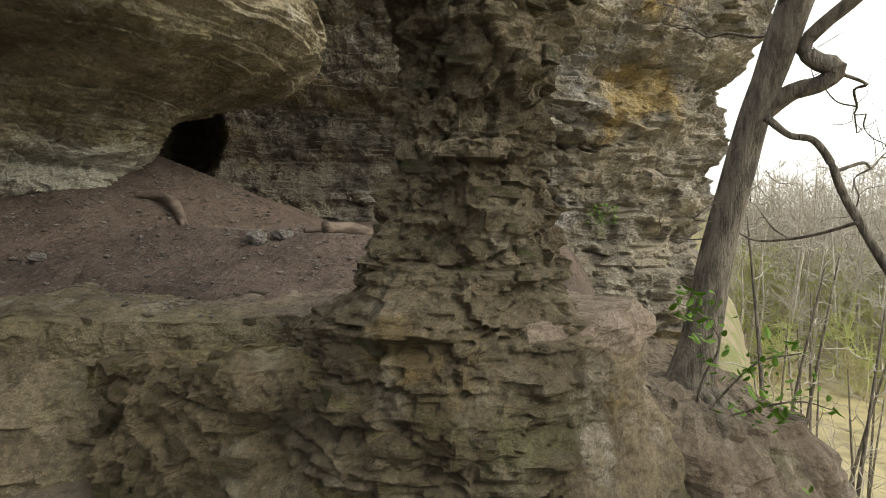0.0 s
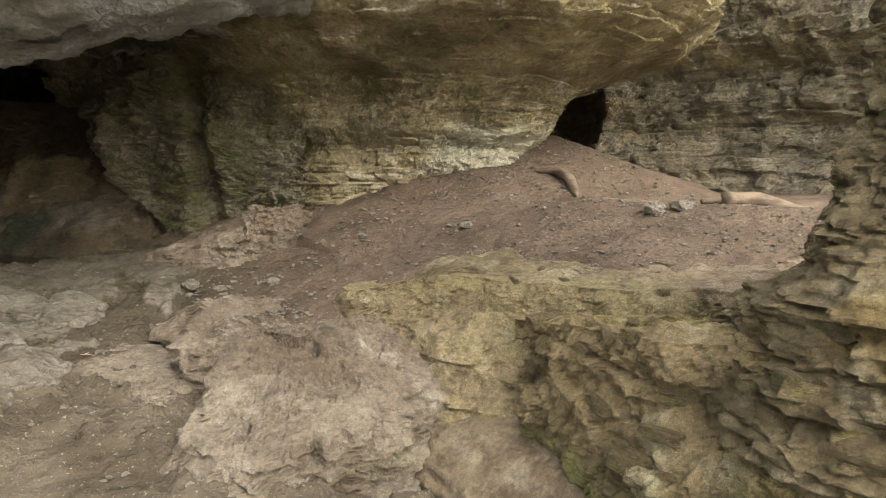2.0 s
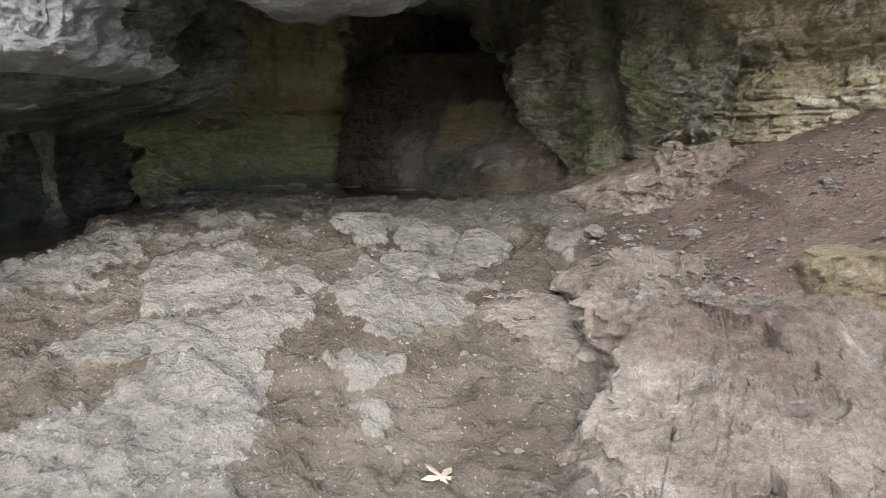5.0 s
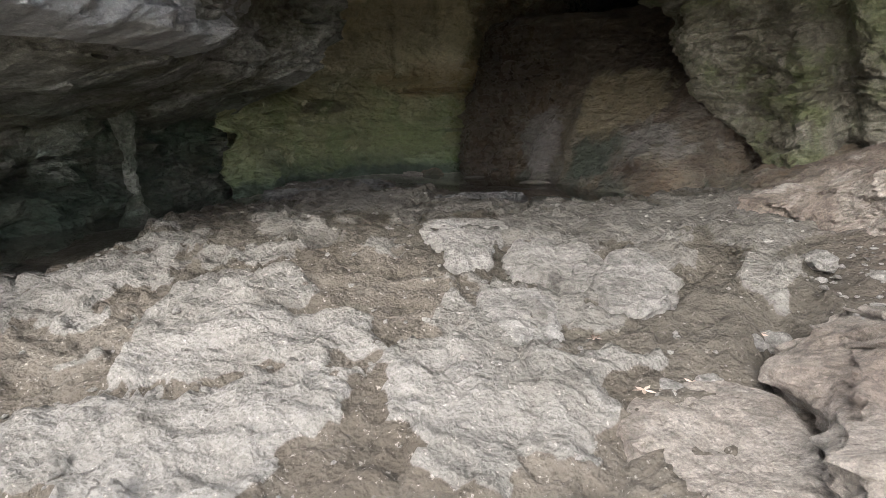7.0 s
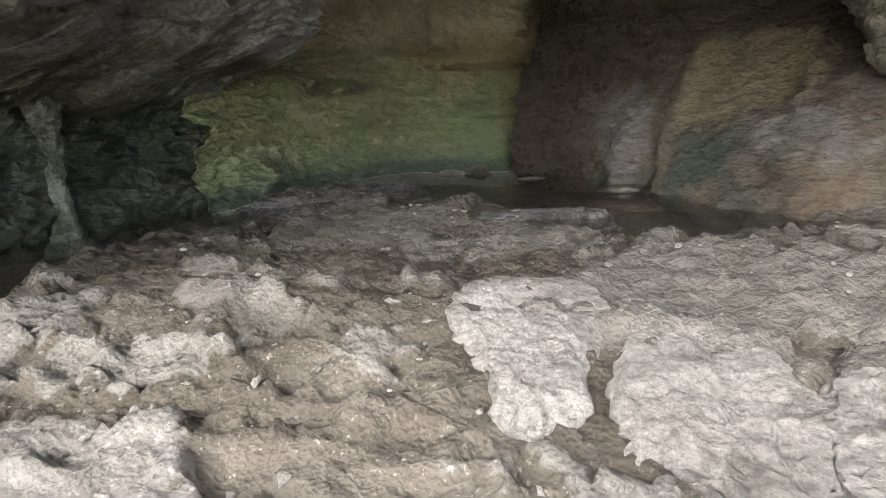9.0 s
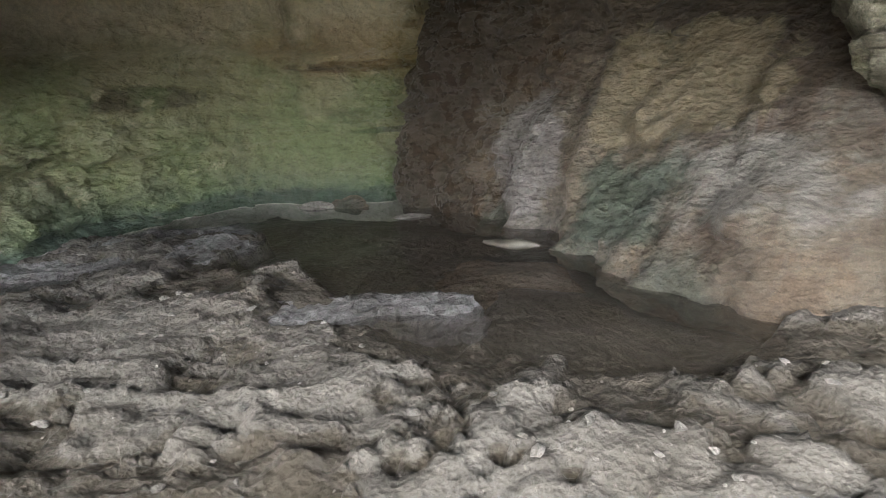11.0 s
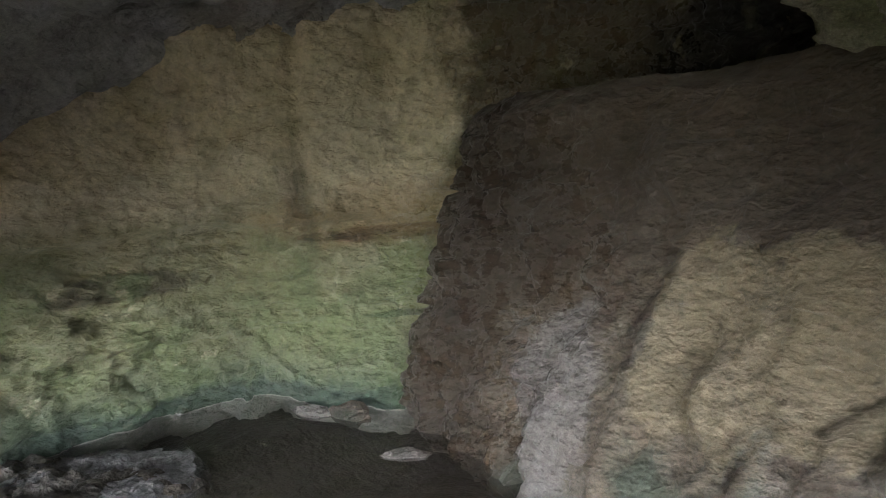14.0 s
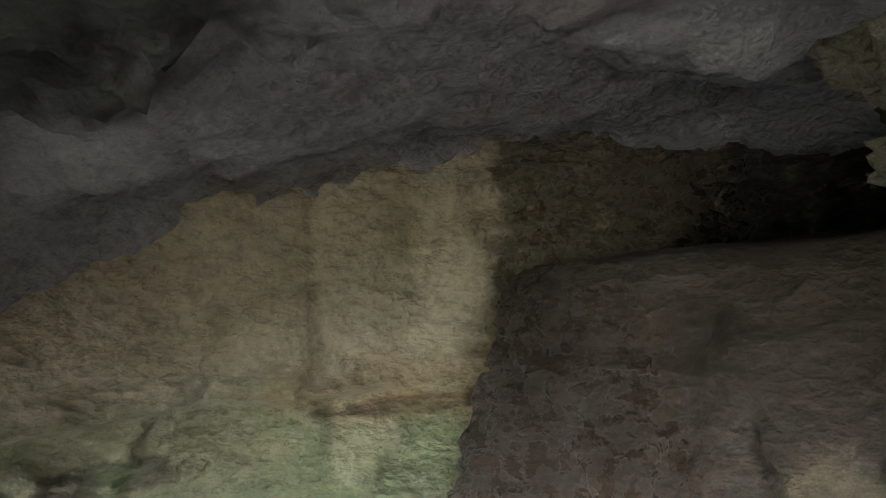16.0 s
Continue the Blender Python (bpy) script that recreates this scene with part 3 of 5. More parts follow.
def ground_height(x, y):
    base = floor_base(x, y)
    low = step(1.2, 2.0, x) * step(3.7, 2.9, y)
    base = base * (1 - low) + low * (-0.5)
    terrace = 0.33 + 0.3 * (x - 1.8) + 0.07 * (y - 4.34)
    w = step(1.0, 2.3, x) * step(3.5, 4.4, y)
    mound = 2.42 - 0.36 * np.hypot(x - 6.9, y - 7.7)
    bench = 0.86 + 0.06 * (x - 4)
    high = np.maximum(np.minimum(terrace, 1.3), np.where(x > 2.6, np.maximum(mound, bench * step(2.6, 3.6, x) - 2 * step(3.6, 2.6, x)), -9))
    inside = np.maximum(w, step(2.9, 4.0, x) * step(-0.3, 0.8, y))
    inside = inside * (1 - step(6.6, 7.4, x) * step(3.4, 2.2, y))
    z = base * (1 - inside) + high * inside - 1.6 * step(6.6, 7.4, x) * step(3.4, 2.2, y)
    edge = -4.5 + 3.8 * step(2.2, 4.2, x)
    fall = np.clip(edge - y, 0, None)
    z = z - 9.5 * step(0.0, 5.0, fall)
    r = np.hypot(x, y)
    far = -9.5 + 3 * step(48, 60, r) + 13 * step(60, 170, r)
    out = step(0.2, 4.5, fall)
    z = z * (1 - out) + far * out
    z = np.where((r > 40) & (y < 1), far, z)
    hill = np.maximum(step(16.8, 18.5, y), np.maximum(step(17, 19, x) * step(0.5, 2.5, y), step(-7.4, -9, x) * step(-1.5, 0.5, y)))
    return z * (1 - hill) + 7.7 * hill, inside, out


gx, gy = spacing(-5.6, 7.4, 0.026, 420), spacing(0.6, 11.8, 0.026, 420)
GX, GY = np.meshgrid(gx, gy)
GZ, inside, outside = ground_height(GX, GY)
near = (np.abs(GX) < 16) & (np.abs(GY) < 16)
pm = pool_mask(GX, GY) * step(0.8, 0.4, GX) * step(-6, -5, GX)
cavefloor = (1 - inside) * (1 - outside) * near
wx, wy = GX + 0.25 * fbm(GX * 1.5, GY * 1.5, 7, 3, 81), GY + 0.25 * fbm(GX * 1.5, GY * 1.5, 9, 3, 82)
big = fbm(wx * 0.7 + 3, wy * 1.0, 0, 4, 31)
# worn pale sheets of limestone on the floor, outlined in plan
near_sheets = [[(-1.48, 4.03), (-1.06, 4.15), (-0.8, 4.15), (-0.86, 3.9), (-0.82, 3.39), (-0.4, 2.36), (-0.95, 2.0), (-1.9, 2.4), (-1.42, 2.99), (-1.45, 3.4), (-2.2, 3.6), (-1.75, 3.88)],
               [(-0.52, 3.56), (0.02, 3.78), (-0.02, 3.5), (-0.28, 3.4)], [(-0.25, 3.3), (0.0, 3.25), (-0.05, 3.05), (-0.2, 3.1)], [(-2.0, 2.2), (-2.8, 2.6), (-3.2, 3.4), (-2.6, 3.5), (-2.1, 2.8)]]
mid_sheets = [[(-2.36, 5.05), (-1.96, 5.03), (-1.51, 5.13), (-1.21, 4.87), (-0.79, 4.56), (-1.02, 4.34), (-1.25, 4.32), (-1.28, 4.13), (-1.29, 3.97), (-1.76, 3.95), (-1.99, 4.15), (-2.12, 4.61)],
              [(-0.63, 4.52), (-0.35, 4.73), (-0.01, 4.87), (0.32, 4.98), (0.24, 4.68), (0.22, 4.2), (-0.06, 3.84), (-0.38, 3.96), (-0.51, 4.09)],
              [(0.67, 7.17), (1.06, 7.13), (1.16, 6.36), (1.24, 6.02), (1.03, 5.9), (0.81, 6.41)], [(-3.71, 4.82), (-3.24, 5.0), (-2.98, 5.6), (-2.65, 5.3), (-2.6, 4.74), (-2.44, 4.28), (-2.68, 4.23)]]


def within(plan, x, y):
    """How far inside a plan outline a place lies, in metres; negative outside."""
    far, sign = np.full(x.shape, 9.0), np.full(x.shape, -1.0)
    for (ax, ay), (bx, by) in zip(plan, plan[1:] + plan[:1]):
        ex, ey = bx - ax, by - ay
        t = np.clip(((x - ax) * ex + (y - ay) * ey) / (ex * ex + ey * ey), 0, 1)
        far = np.minimum(far, np.hypot(x - ax - t * ex, y - ay - t * ey))
        crossing = ((ay <= y) != (by <= y)) & (x < ax + (y - ay) * ex / (by - ay if by != ay else 1e-9))
        sign = np.where(crossing, -sign, sign)
    return far * sign


ragged = 0.1 * fbm(GX * 2.2, GY * 2.2, 5, 3, 83) + 0.06 * fbm(GX * 7, GY * 7, 5, 4, 84, 0.6)
sheets = np.full(GX.shape, -9.0)
for plan in near_sheets + mid_sheets:
    sheets = np.maximum(sheets, within(plan, GX, GY))
inner = 0.5 * step(6.0, 7.2, GY) * (0.42 * big + 0.6 * blob(wx, wy, -0.8, 7.5, 2.4, 1.1) + 0.32 * fbm(GX * 2.6, GY * 2.6, 0, 6, 32, 0.6) - 0.3)
patch = np.maximum(sheets + ragged, inner - 0.5 * step(6.2, 5.8, GY)) - 0.25 * blob(GX, GY, -1.4, 4.72, 0.16, 0.1)
pale = step(-0.015, 0.025, patch) * cavefloor
scraps = step(0.5, 0.6, fbm(GX * 1.9 + 11, GY * 2.4, 2, 5, 85, 0.6)) * cavefloor * step(2.6, 3.6, GY) * step(0.5, 0.1, GX)
pale = np.maximum(pale, 0.75 * scraps)
deep = step(6.3, 7.6, GY)
GZ = GZ + cavefloor * (0.05 * pale + 0.045 * fbm(GX * 0.9, GY * 1.3, 0, 3, 33) + (0.028 + 0.004 * deep) * ridged(GX * 3.0 + GY, GY * 4.4 - GX, 0, 4, 34))
GZ = GZ + cavefloor * ((0.032 - 0.014 * deep) * facets(GX, GY * 1.3, 0 * GX, 6.5, 35) + (0.016 - 0.006 * deep) * facets(GX, GY, 0 * GX, 15.0, 36))
GZ = GZ - 0.09 * cavefloor * blob(GX, GY, -1.4, 4.72, 0.15, 0.09) - 0.06 * cavefloor * blob(GX, GY, -1.12, 4.95, 0.1, 0.05) - 0.06 * cavefloor * blob(GX, GY, -2.0, 5.85, 0.3, 0.08)
GZ = GZ + inside * near * (0.03 * fbm(GX * 1.4, GY * 1.4, 0, 4, 36) + 0.010 * fbm(GX * 12, GY * 12, 0, 3, 37) + 0.008 * facets(GX, GY, 0 * GX, 25.0, 38)) + outside * 0.25 * fbm(GX * 0.5, GY * 0.5, 0, 4, 38) * near
GZ = GZ - 0.26 * blob(GX, GY, 0.98, 5.25, 0.12, 0.5) * near - 0.1 * blob(GX, GY, 0.95, 3.55, 0.14, 0.2) * near
GZ = GZ * (1 - pm) + (0.22 + 0.08 * fbm(GX * 1.1, GY * 1.1, 0, 3, 44)) * pm
# Wet spots, plus fading daylight painted as darkening from y 4.4 inwards.
wet = np.clip(pm + 0.6 * step(4.4, 6.6, GY + 0.5 * fbm(GX, GY, 3, 3, 42)) * (1 - 0.2 * pale) + 0.25 * step(5.8, 7.0, GY) + step(-0.5, 0.4, fbm(GX * 0.7, GY * 1.1, 0, 3, 41)) * step(4.0, 6.5, GY) * 0.6 * (1 - pale) + blob(GX, GY, -1.4, 4.72, 0.14, 0.08) + blob(GX, GY, -1.12, 4.95, 0.1, 0.05) + blob(GX, GY, -2.0, 5.85, 0.3, 0.07), 0, 1) * cavefloor
floor = grid_object("floor", np.stack([GX, GY, GZ], -1), EARTH, masks=[("pale", pale), ("dirt", np.clip(inside, 0, 1)), ("wet", wet), ("outside", np.clip(outside + (1 - near), 0, 1))])
tagged(floor, "uneven limestone cave floor with brown dirt and pale worn patches", "floor", kind="structure")


def ground_at(x, y):
    i, j = np.searchsorted(gy, y), np.searchsorted(gx, x)
    return float(GZ[i, j])


def sheet(name, x0, x1, y0, y1, z, mat, n=24):
    X, Y = np.meshgrid(np.linspace(x0, x1, n), np.linspace(y0, y1, n))
    return grid_object(name, np.stack([X, Y, z + 0 * X], -1), mat)


tagged(sheet("pool_water", -5.4, 0.7, 8.0, 12.2, 0.375, POOL), "still brown murky water of a shallow cave pool", "pool", kind="structure")
tagged(sheet("rill_water", -5.4, -3.3, 5.0, 7.99, 0.375, POOL), "narrow dark water channel along the cave wall", "pool", kind="structure")
tagged(sheet("river_water", -90, 90, -90, 12, -8.6, RIVER), "wide silty yellow-brown river below the cliff", "river", kind="structure")

# ---------- walls ----------
nose = rock_wall("wall_overhang", [(7.4, 9.6), (6.75, 8.2), (6.3, 7.1), (5.6, 6.6), (4.7, 6.75), (4.0, 7.15), (3.2, 7.75), (2.7, 8.6), (2.45, 9.6), (1.6, 10.5)], 0.2, 4.2,
                 [(0.2, 0.15), (1.4, 0.05), (1.75, 0.1), (1.95, -0.05), (2.15, 0.25), (2.5, 0.4), (2.85, 0.75), (3.1, 1.4), (3.3, 2.0), (3.6, 2.5), (4.2, 2.8)], NOSE_ROCK, 0.03, 0.15, 0.5, 0.055, 0.14, 3, depth=1.2, side=1,
                 lean=lambda S, Z, X, Y: -0.3 * step(2.0, 3.2, Z) * step(4.5, 2.5, X))
tagged(nose, "overhanging bedded limestone wall, pale and olive, above a dirt slope", "rock wall", kind="structure")
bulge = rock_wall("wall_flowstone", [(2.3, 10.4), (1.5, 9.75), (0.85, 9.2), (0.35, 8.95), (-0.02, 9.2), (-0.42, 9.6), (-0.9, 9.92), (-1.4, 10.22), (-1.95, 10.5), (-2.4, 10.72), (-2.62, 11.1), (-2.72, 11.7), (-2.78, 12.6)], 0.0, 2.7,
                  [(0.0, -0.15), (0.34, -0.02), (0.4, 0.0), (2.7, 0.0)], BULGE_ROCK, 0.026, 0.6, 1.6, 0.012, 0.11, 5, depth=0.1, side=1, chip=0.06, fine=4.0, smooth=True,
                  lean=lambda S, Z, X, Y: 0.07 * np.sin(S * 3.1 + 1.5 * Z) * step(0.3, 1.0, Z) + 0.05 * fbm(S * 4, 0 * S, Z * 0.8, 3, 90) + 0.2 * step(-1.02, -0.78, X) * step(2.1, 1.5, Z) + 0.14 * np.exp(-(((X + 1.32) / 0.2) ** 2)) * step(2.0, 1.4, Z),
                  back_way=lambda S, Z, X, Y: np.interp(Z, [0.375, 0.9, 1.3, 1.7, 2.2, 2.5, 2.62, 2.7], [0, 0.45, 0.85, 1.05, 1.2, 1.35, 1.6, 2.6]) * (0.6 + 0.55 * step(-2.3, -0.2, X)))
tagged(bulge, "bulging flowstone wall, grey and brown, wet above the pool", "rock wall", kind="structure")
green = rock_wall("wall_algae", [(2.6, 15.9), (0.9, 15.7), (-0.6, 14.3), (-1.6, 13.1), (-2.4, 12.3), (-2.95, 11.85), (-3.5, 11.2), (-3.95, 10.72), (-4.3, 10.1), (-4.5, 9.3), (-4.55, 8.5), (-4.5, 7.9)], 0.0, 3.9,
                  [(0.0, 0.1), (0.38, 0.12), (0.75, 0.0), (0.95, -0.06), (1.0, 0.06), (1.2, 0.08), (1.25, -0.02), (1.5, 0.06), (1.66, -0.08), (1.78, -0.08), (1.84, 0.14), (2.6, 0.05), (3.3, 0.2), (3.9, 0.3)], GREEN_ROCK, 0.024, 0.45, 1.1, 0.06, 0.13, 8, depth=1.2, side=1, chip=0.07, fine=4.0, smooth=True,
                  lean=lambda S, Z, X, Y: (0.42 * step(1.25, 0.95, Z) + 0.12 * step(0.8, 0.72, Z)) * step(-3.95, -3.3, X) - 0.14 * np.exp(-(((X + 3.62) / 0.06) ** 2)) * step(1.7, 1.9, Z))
tagged(green, "smooth limestone wall tinted green by algae above the waterline", "rock wall", kind="structure")
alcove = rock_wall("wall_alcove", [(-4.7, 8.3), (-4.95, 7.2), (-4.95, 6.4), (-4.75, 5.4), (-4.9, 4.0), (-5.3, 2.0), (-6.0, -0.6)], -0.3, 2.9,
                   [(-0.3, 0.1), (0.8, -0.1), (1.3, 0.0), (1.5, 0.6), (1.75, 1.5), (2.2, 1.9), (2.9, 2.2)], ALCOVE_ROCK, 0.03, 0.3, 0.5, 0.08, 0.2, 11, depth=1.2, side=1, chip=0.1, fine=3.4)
tagged(alcove, "low dark overhanging cave wall with green algae and pale knobs", "rock wall", kind="structure")
back = rock_wall("wall_back", [(6.6, 12.6), (9.0, 10.6), (11.0, 9.2), (12.1, 7.4), (12.4, 5.0), (12.6, 3.2)], 0.4, 7.5,
                 [(0.4, 0.9), (1.4, 0.4), (2.0, 0.1), (2.6, -0.2), (3.2, 0.25), (3.7, 0.1), (4.2, 0.8), (5.2, 1.1), (6.4, 1.8), (7.5, 3.0)], CLIFF_ROCK, 0.05, 0.22, 0.8, 0.12, 0.2, 14, depth=3, side=-1, waver=0.9,
                 lean=lambda S, Z, X, Y: -2.6 * step(10.55, 10.25, X + 0.25 * (Z - 3) ** 2) * step(4.15, 3.95, Z + 0.35 * (X - 9.4)))
tagged(back, "tall bedded limestone back wall in grey and ochre layers", "rock wall", kind="structure")
cliff = rock_wall("wall_cliff", [(12.7, 3.6), (12.3, 2.6), (12.9, 1.8), (13.6, 1.2), (14.4, 0.5), (15.6, 0.05), (17.5, 0.3), (20, 2.0)], -9, 7.2,
                  [(-9, 0.5), (0.5, 0.5), (1.2, 0.1), (2.8, 0.0), (3.6, 0.35), (4.6, 0.1), (5.4, 0.7), (6.4, 1.1), (7.2, 1.3)], CLIFF_ROCK, 0.06, 0.28, 0.9, 0.16, 0.22, 17, depth=4, side=-1)
tagged(cliff, "weathered grey limestone cliff with ledges and moss", "cliff", kind="structure")


# Unseen wall, added to stop daylight leaking into the dark passage.
light_stop = rock_wall("wall_light_stop", [(3.4, 9.4), (3.3, 11.5), (3.2, 16.2)], 0.0, 4.6, [(0, 0), (4.6, 0.0)], ALCOVE_ROCK, 0.08, 0.3, 0.9, 0.08, 0.2, 20, depth=0.8, side=1)
tagged(light_stop, "unseen rock wall added to keep light out of the passage", "rock wall", kind="structure")
# Added out of view, so the passage ends in darkness instead of daylight.
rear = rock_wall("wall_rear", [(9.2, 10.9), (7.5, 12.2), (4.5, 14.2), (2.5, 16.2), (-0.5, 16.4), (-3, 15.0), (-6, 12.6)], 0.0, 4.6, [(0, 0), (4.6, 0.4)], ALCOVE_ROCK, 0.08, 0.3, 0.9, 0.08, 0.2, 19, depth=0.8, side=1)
tagged(rear, "unseen limestone wall added to shut the back of the passage", "rock wall", kind="structure")


def hung(S, Z, X, Y):
    """The foot of the corner wall draws back over the flowstone; only its upper part hangs out."""
    foot = np.interp(X, [-0.2, 0.3, 0.75, 1.2, 1.7], [2.75, 2.45, 1.4, 0.75, 0.2])
    return -1.1 * step(0.12, -0.35, Z - foot - 0.12 * fbm(X * 3, Y * 3, 0, 2, 95)) + 0.12 * np.sin(S * 4.2 + Z) * step(0.0, 0.5, Z - foot) - 0.35 * np.exp(-(((X - 2.0 + 0.1 * Z) / 0.12) ** 2))


corner = rock_wall("wall_corner", [(3.1, 7.9), (2.6, 8.15), (2.1, 8.7), (1.6, 8.95), (1.1, 9.45), (0.6, 9.9), (0.15, 10.35), (0.0, 10.9), (0.3, 11.8), (0.9, 13.0)], 0.1, 3.7,
                   [(0.1, 0.0), (1.2, 0.0), (2.0, 0.1), (2.6, 0.0), (3.2, 0.2), (3.7, 0.4)], CORNER_ROCK, 0.026, 0.3, 0.45, 0.05, 0.16, 93, depth=1.0, side=1, chip=0.07, fine=3.5, lean=hung)
tagged(corner, "knobbly grey-green limestone corner hanging over the flowstone", "rock wall", kind="structure")


# ---------- roof ----------
def roof_height(x, y):
    z = 3.15 + 0.12 * np.clip(y - 9, 0, 3.2) * step(8, 10, y) + 0.0 * x
    z = z - 0.95 * blob(x, y, -0.9, 5.2, 2.0, 1.5) - 1.2 * blob(x, y, -4.4, 5.4, 1.2, 1.6) - 0.4 * blob(x, y, -4.4, 9.5, 1.0, 1.6) - 1.45 * blob(x, y, -5.0, 7.7, 1.2, 1.3)
    z = z + 0.15 * blob(x, y, 2.5, 6.3, 1.4, 1.6) + 0.1 * blob(x, y, -0.8, 12.0, 1.4, 1.0)
    return z + 0.5 * step(2.6, 1.4, y)


rx, f = np.arange(-6.5, 7.2, 0.04), np.linspace(0, 1, 320) ** 1.15
# Left lip reaches forward, out of view, to shade the cave's left side.
lip = np.interp(rx, [-6.5, -3, -1, 0, 0.8, 1.5, 2.3, 3.4, 5, 6.5, 7.2], [1.0, 2.0, 3.0, 3.5, 3.75, 4.6, 5.6, 6.1, 5.7, 5.9, 6.4]) + 0.25 * fbm(rx * 0.9, 0 * rx, 0, 4, 51)
RX, F = np.meshgrid(rx, f)
RY = lip[None, :] + (17.2 - lip[None, :]) * F
RZ = roof_height(RX, RY) + 0.10 * fbm(RX * 0.8, RY * 0.8, 0, 4, 52) + 0.04 * ridged(RX * 1.7, RY * 1.7, 0, 4, 53) + 0.09 * step(0.25, 0.5, fbm(RX * 0.9, RY * 0.9, 0, 3, 54))
bumpy = step(9.6, 8.6, RY + 0.4 * fbm(RX, RY, 0, 2, 55)) * step(7.6, 8.3, RY)
RZ = RZ + 0.035 * facets(RX, RY, 0 * RX, 3.5, 56) + (0.01 + 0.09 * bumpy) * facets(RX, RY, 0 * RX, 7.0, 57) + 0.05 * bumpy * fbm(RX * 6, RY * 6, 0, 3, 58)
RZ = RZ + 0.25 * step(0.12, 0.0, F) ** 2
roof_under = np.stack([RX, RY, RZ], -1)
front, backrow = roof_under[:1].copy(), roof_under[-1:].copy()
front[..., 2], backrow[..., 2] = 7.5, 7.5
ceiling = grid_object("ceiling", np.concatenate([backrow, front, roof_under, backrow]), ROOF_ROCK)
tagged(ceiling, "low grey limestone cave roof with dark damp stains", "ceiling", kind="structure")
# Flat sheet added out of view to shut off the sky overhead.
canopy = grid_object("ceiling_unseen", np.stack([*np.meshgrid(np.linspace(-7, 13, 60), np.linspace(5.5, 17.5, 30)), 0 * np.ones((30, 60))], -1) + np.array([0, 0, 7.45]), ROOF_ROCK)
tagged(canopy, "unseen flat rock sheet added to close the shelter above", "ceiling", kind="structure")

# ---------- large rocks ----------
ledge = rock_lump("rock_ledge", [(2.35, 4.4), (2.38, 3.85), (2.72, 3.25), (3.25, 2.6), (3.5, 1.9), (3.3, 1.0), (3.2, 0.4), (3.5, -0.05), (4.2, -0.2), (5.0, -0.15), (6.0, 0.2), (6.7, 2.0), (6.2, 4.0), (4.6, 4.7), (3.4, 4.9)], -0.8,
                  lambda x, y: 0.79 + 0.08 * np.clip(x - 2.9, 0, 4) - 0.3 * np.clip(y - 3.4, 0, 0.7) * step(3.6, 2.6, x) + 0.16 * np.clip(2.2 - y, 0, 1.6) - 0.42 * np.clip(x - 4.2, 0, 2) * step(1.2, -0.2, y), LEDGE_ROCK, 0.026, 0.26, 0.6, 0.03, 0.07, 21, round_edge=0.04, profile=((-0.8, 0.45), (-0.2, 0.36), (0.3, 0.12), (0.6, 0.0)), centre=(4.6, 2.4), chip=0.02, fine=3.2)
tagged(ledge, "stepped limestone ledge with crumbling layered edge and dusty top", "rock ledge")
tier = rock_lump("rock_step", [(3.12, 2.85), (2.98, 2.3), (2.92, 1.7), (2.85, 1.1), (3.0, 0.5), (3.6, 0.3), (4.0, 1.5), (3.8, 2.5), (3.45, 2.95)], -0.7,
                 lambda x, y: 0.55 + 0.14 * (2.9 - y), TIER_ROCK, 0.022, 0.2, 0.36, 0.05, 0.1, 23, round_edge=0.05, chip=0.042, fine=3.6, profile=((-0.7, 0.3), (0.0, 0.22), (0.5, 0.0)))
tagged(tier, "lower broken limestone step with blocky olive face", "rock ledge")
bench = rock_lump("rock_bench", [(2.5, 3.25), (2.2, 2.6), (2.05, 1.9), (2.2, 1.0), (2.5, 0.2), (3.2, -0.4), (4.0, 0.4), (3.6, 2.4), (3.0, 3.2)], -0.9,
                  lambda x, y: -0.3 + 0.45 * (x - 2.3), BENCH_ROCK, 0.03, 0.3, 0.8, 0.02, 0.06, 25, round_edge=0.08, chip=0.018, smooth=True)
tagged(bench, "smooth sloping limestone bench coated with brown dust", "rock ledge")
pillar = rock_lump("rock_pillar", [(3.62 + 0.46 * math.cos(a) * (1 + 0.08 * math.sin(3 * a)), 0.6 + 0.5 * math.sin(a) * (1 + 0.1 * math.cos(2 * a + 1))) for a in np.linspace(0, 2 * math.pi, 12, endpoint=False)], -0.6,
                   lambda x, y: 4.4 + 0 * x, PILLAR_ROCK, 0.017, 0.15, 0.3, 0.038, 0.08, 27, chip=0.05, fine=5.0,
                   profile=((-0.6, 0.0), (0.1, 0.12), (0.4, 0.42), (0.7, 0.4), (1.05, 0.22), (1.22, 0.02), (1.5, -0.04), (1.8, -0.1), (2.1, -0.1), (2.6, 0.02), (3.0, 0.2), (3.6, 0.5), (4.4, 0.6)))
tagged(pillar, "rugged free-standing limestone pillar of cracked horizontal beds", "rock pillar")
boulder = rock_lump("boulder", [(0.72, 3.15), (0.95, 3.5), (1.15, 3.65), (0.98, 4.05), (1.05, 4.7), (1.12, 5.3), (1.6, 5.5), (2.2, 5.0), (2.45, 4.2), (2.5, 3.3), (2.2, 2.75), (1.65, 2.6), (1.1, 2.75)], -0.5,
                    lambda x, y: 0.33 + 0.02 * (y - 4) - 0.34 * np.clip(3.7 - y, 0, 2) ** 1.2 - 0.12 * np.clip(1.5 - x, 0, 1) * step(4.4, 3.4, y), BOULDER_ROCK, 0.02, 0.2, 0.5, 0.05, 0.13, 29, round_edge=0.08, centre=(1.6, 4.1), chip=0.055, fine=4.5)
tagged(boulder, "large pinkish-grey limestone boulder with a dusty top", "boulder")


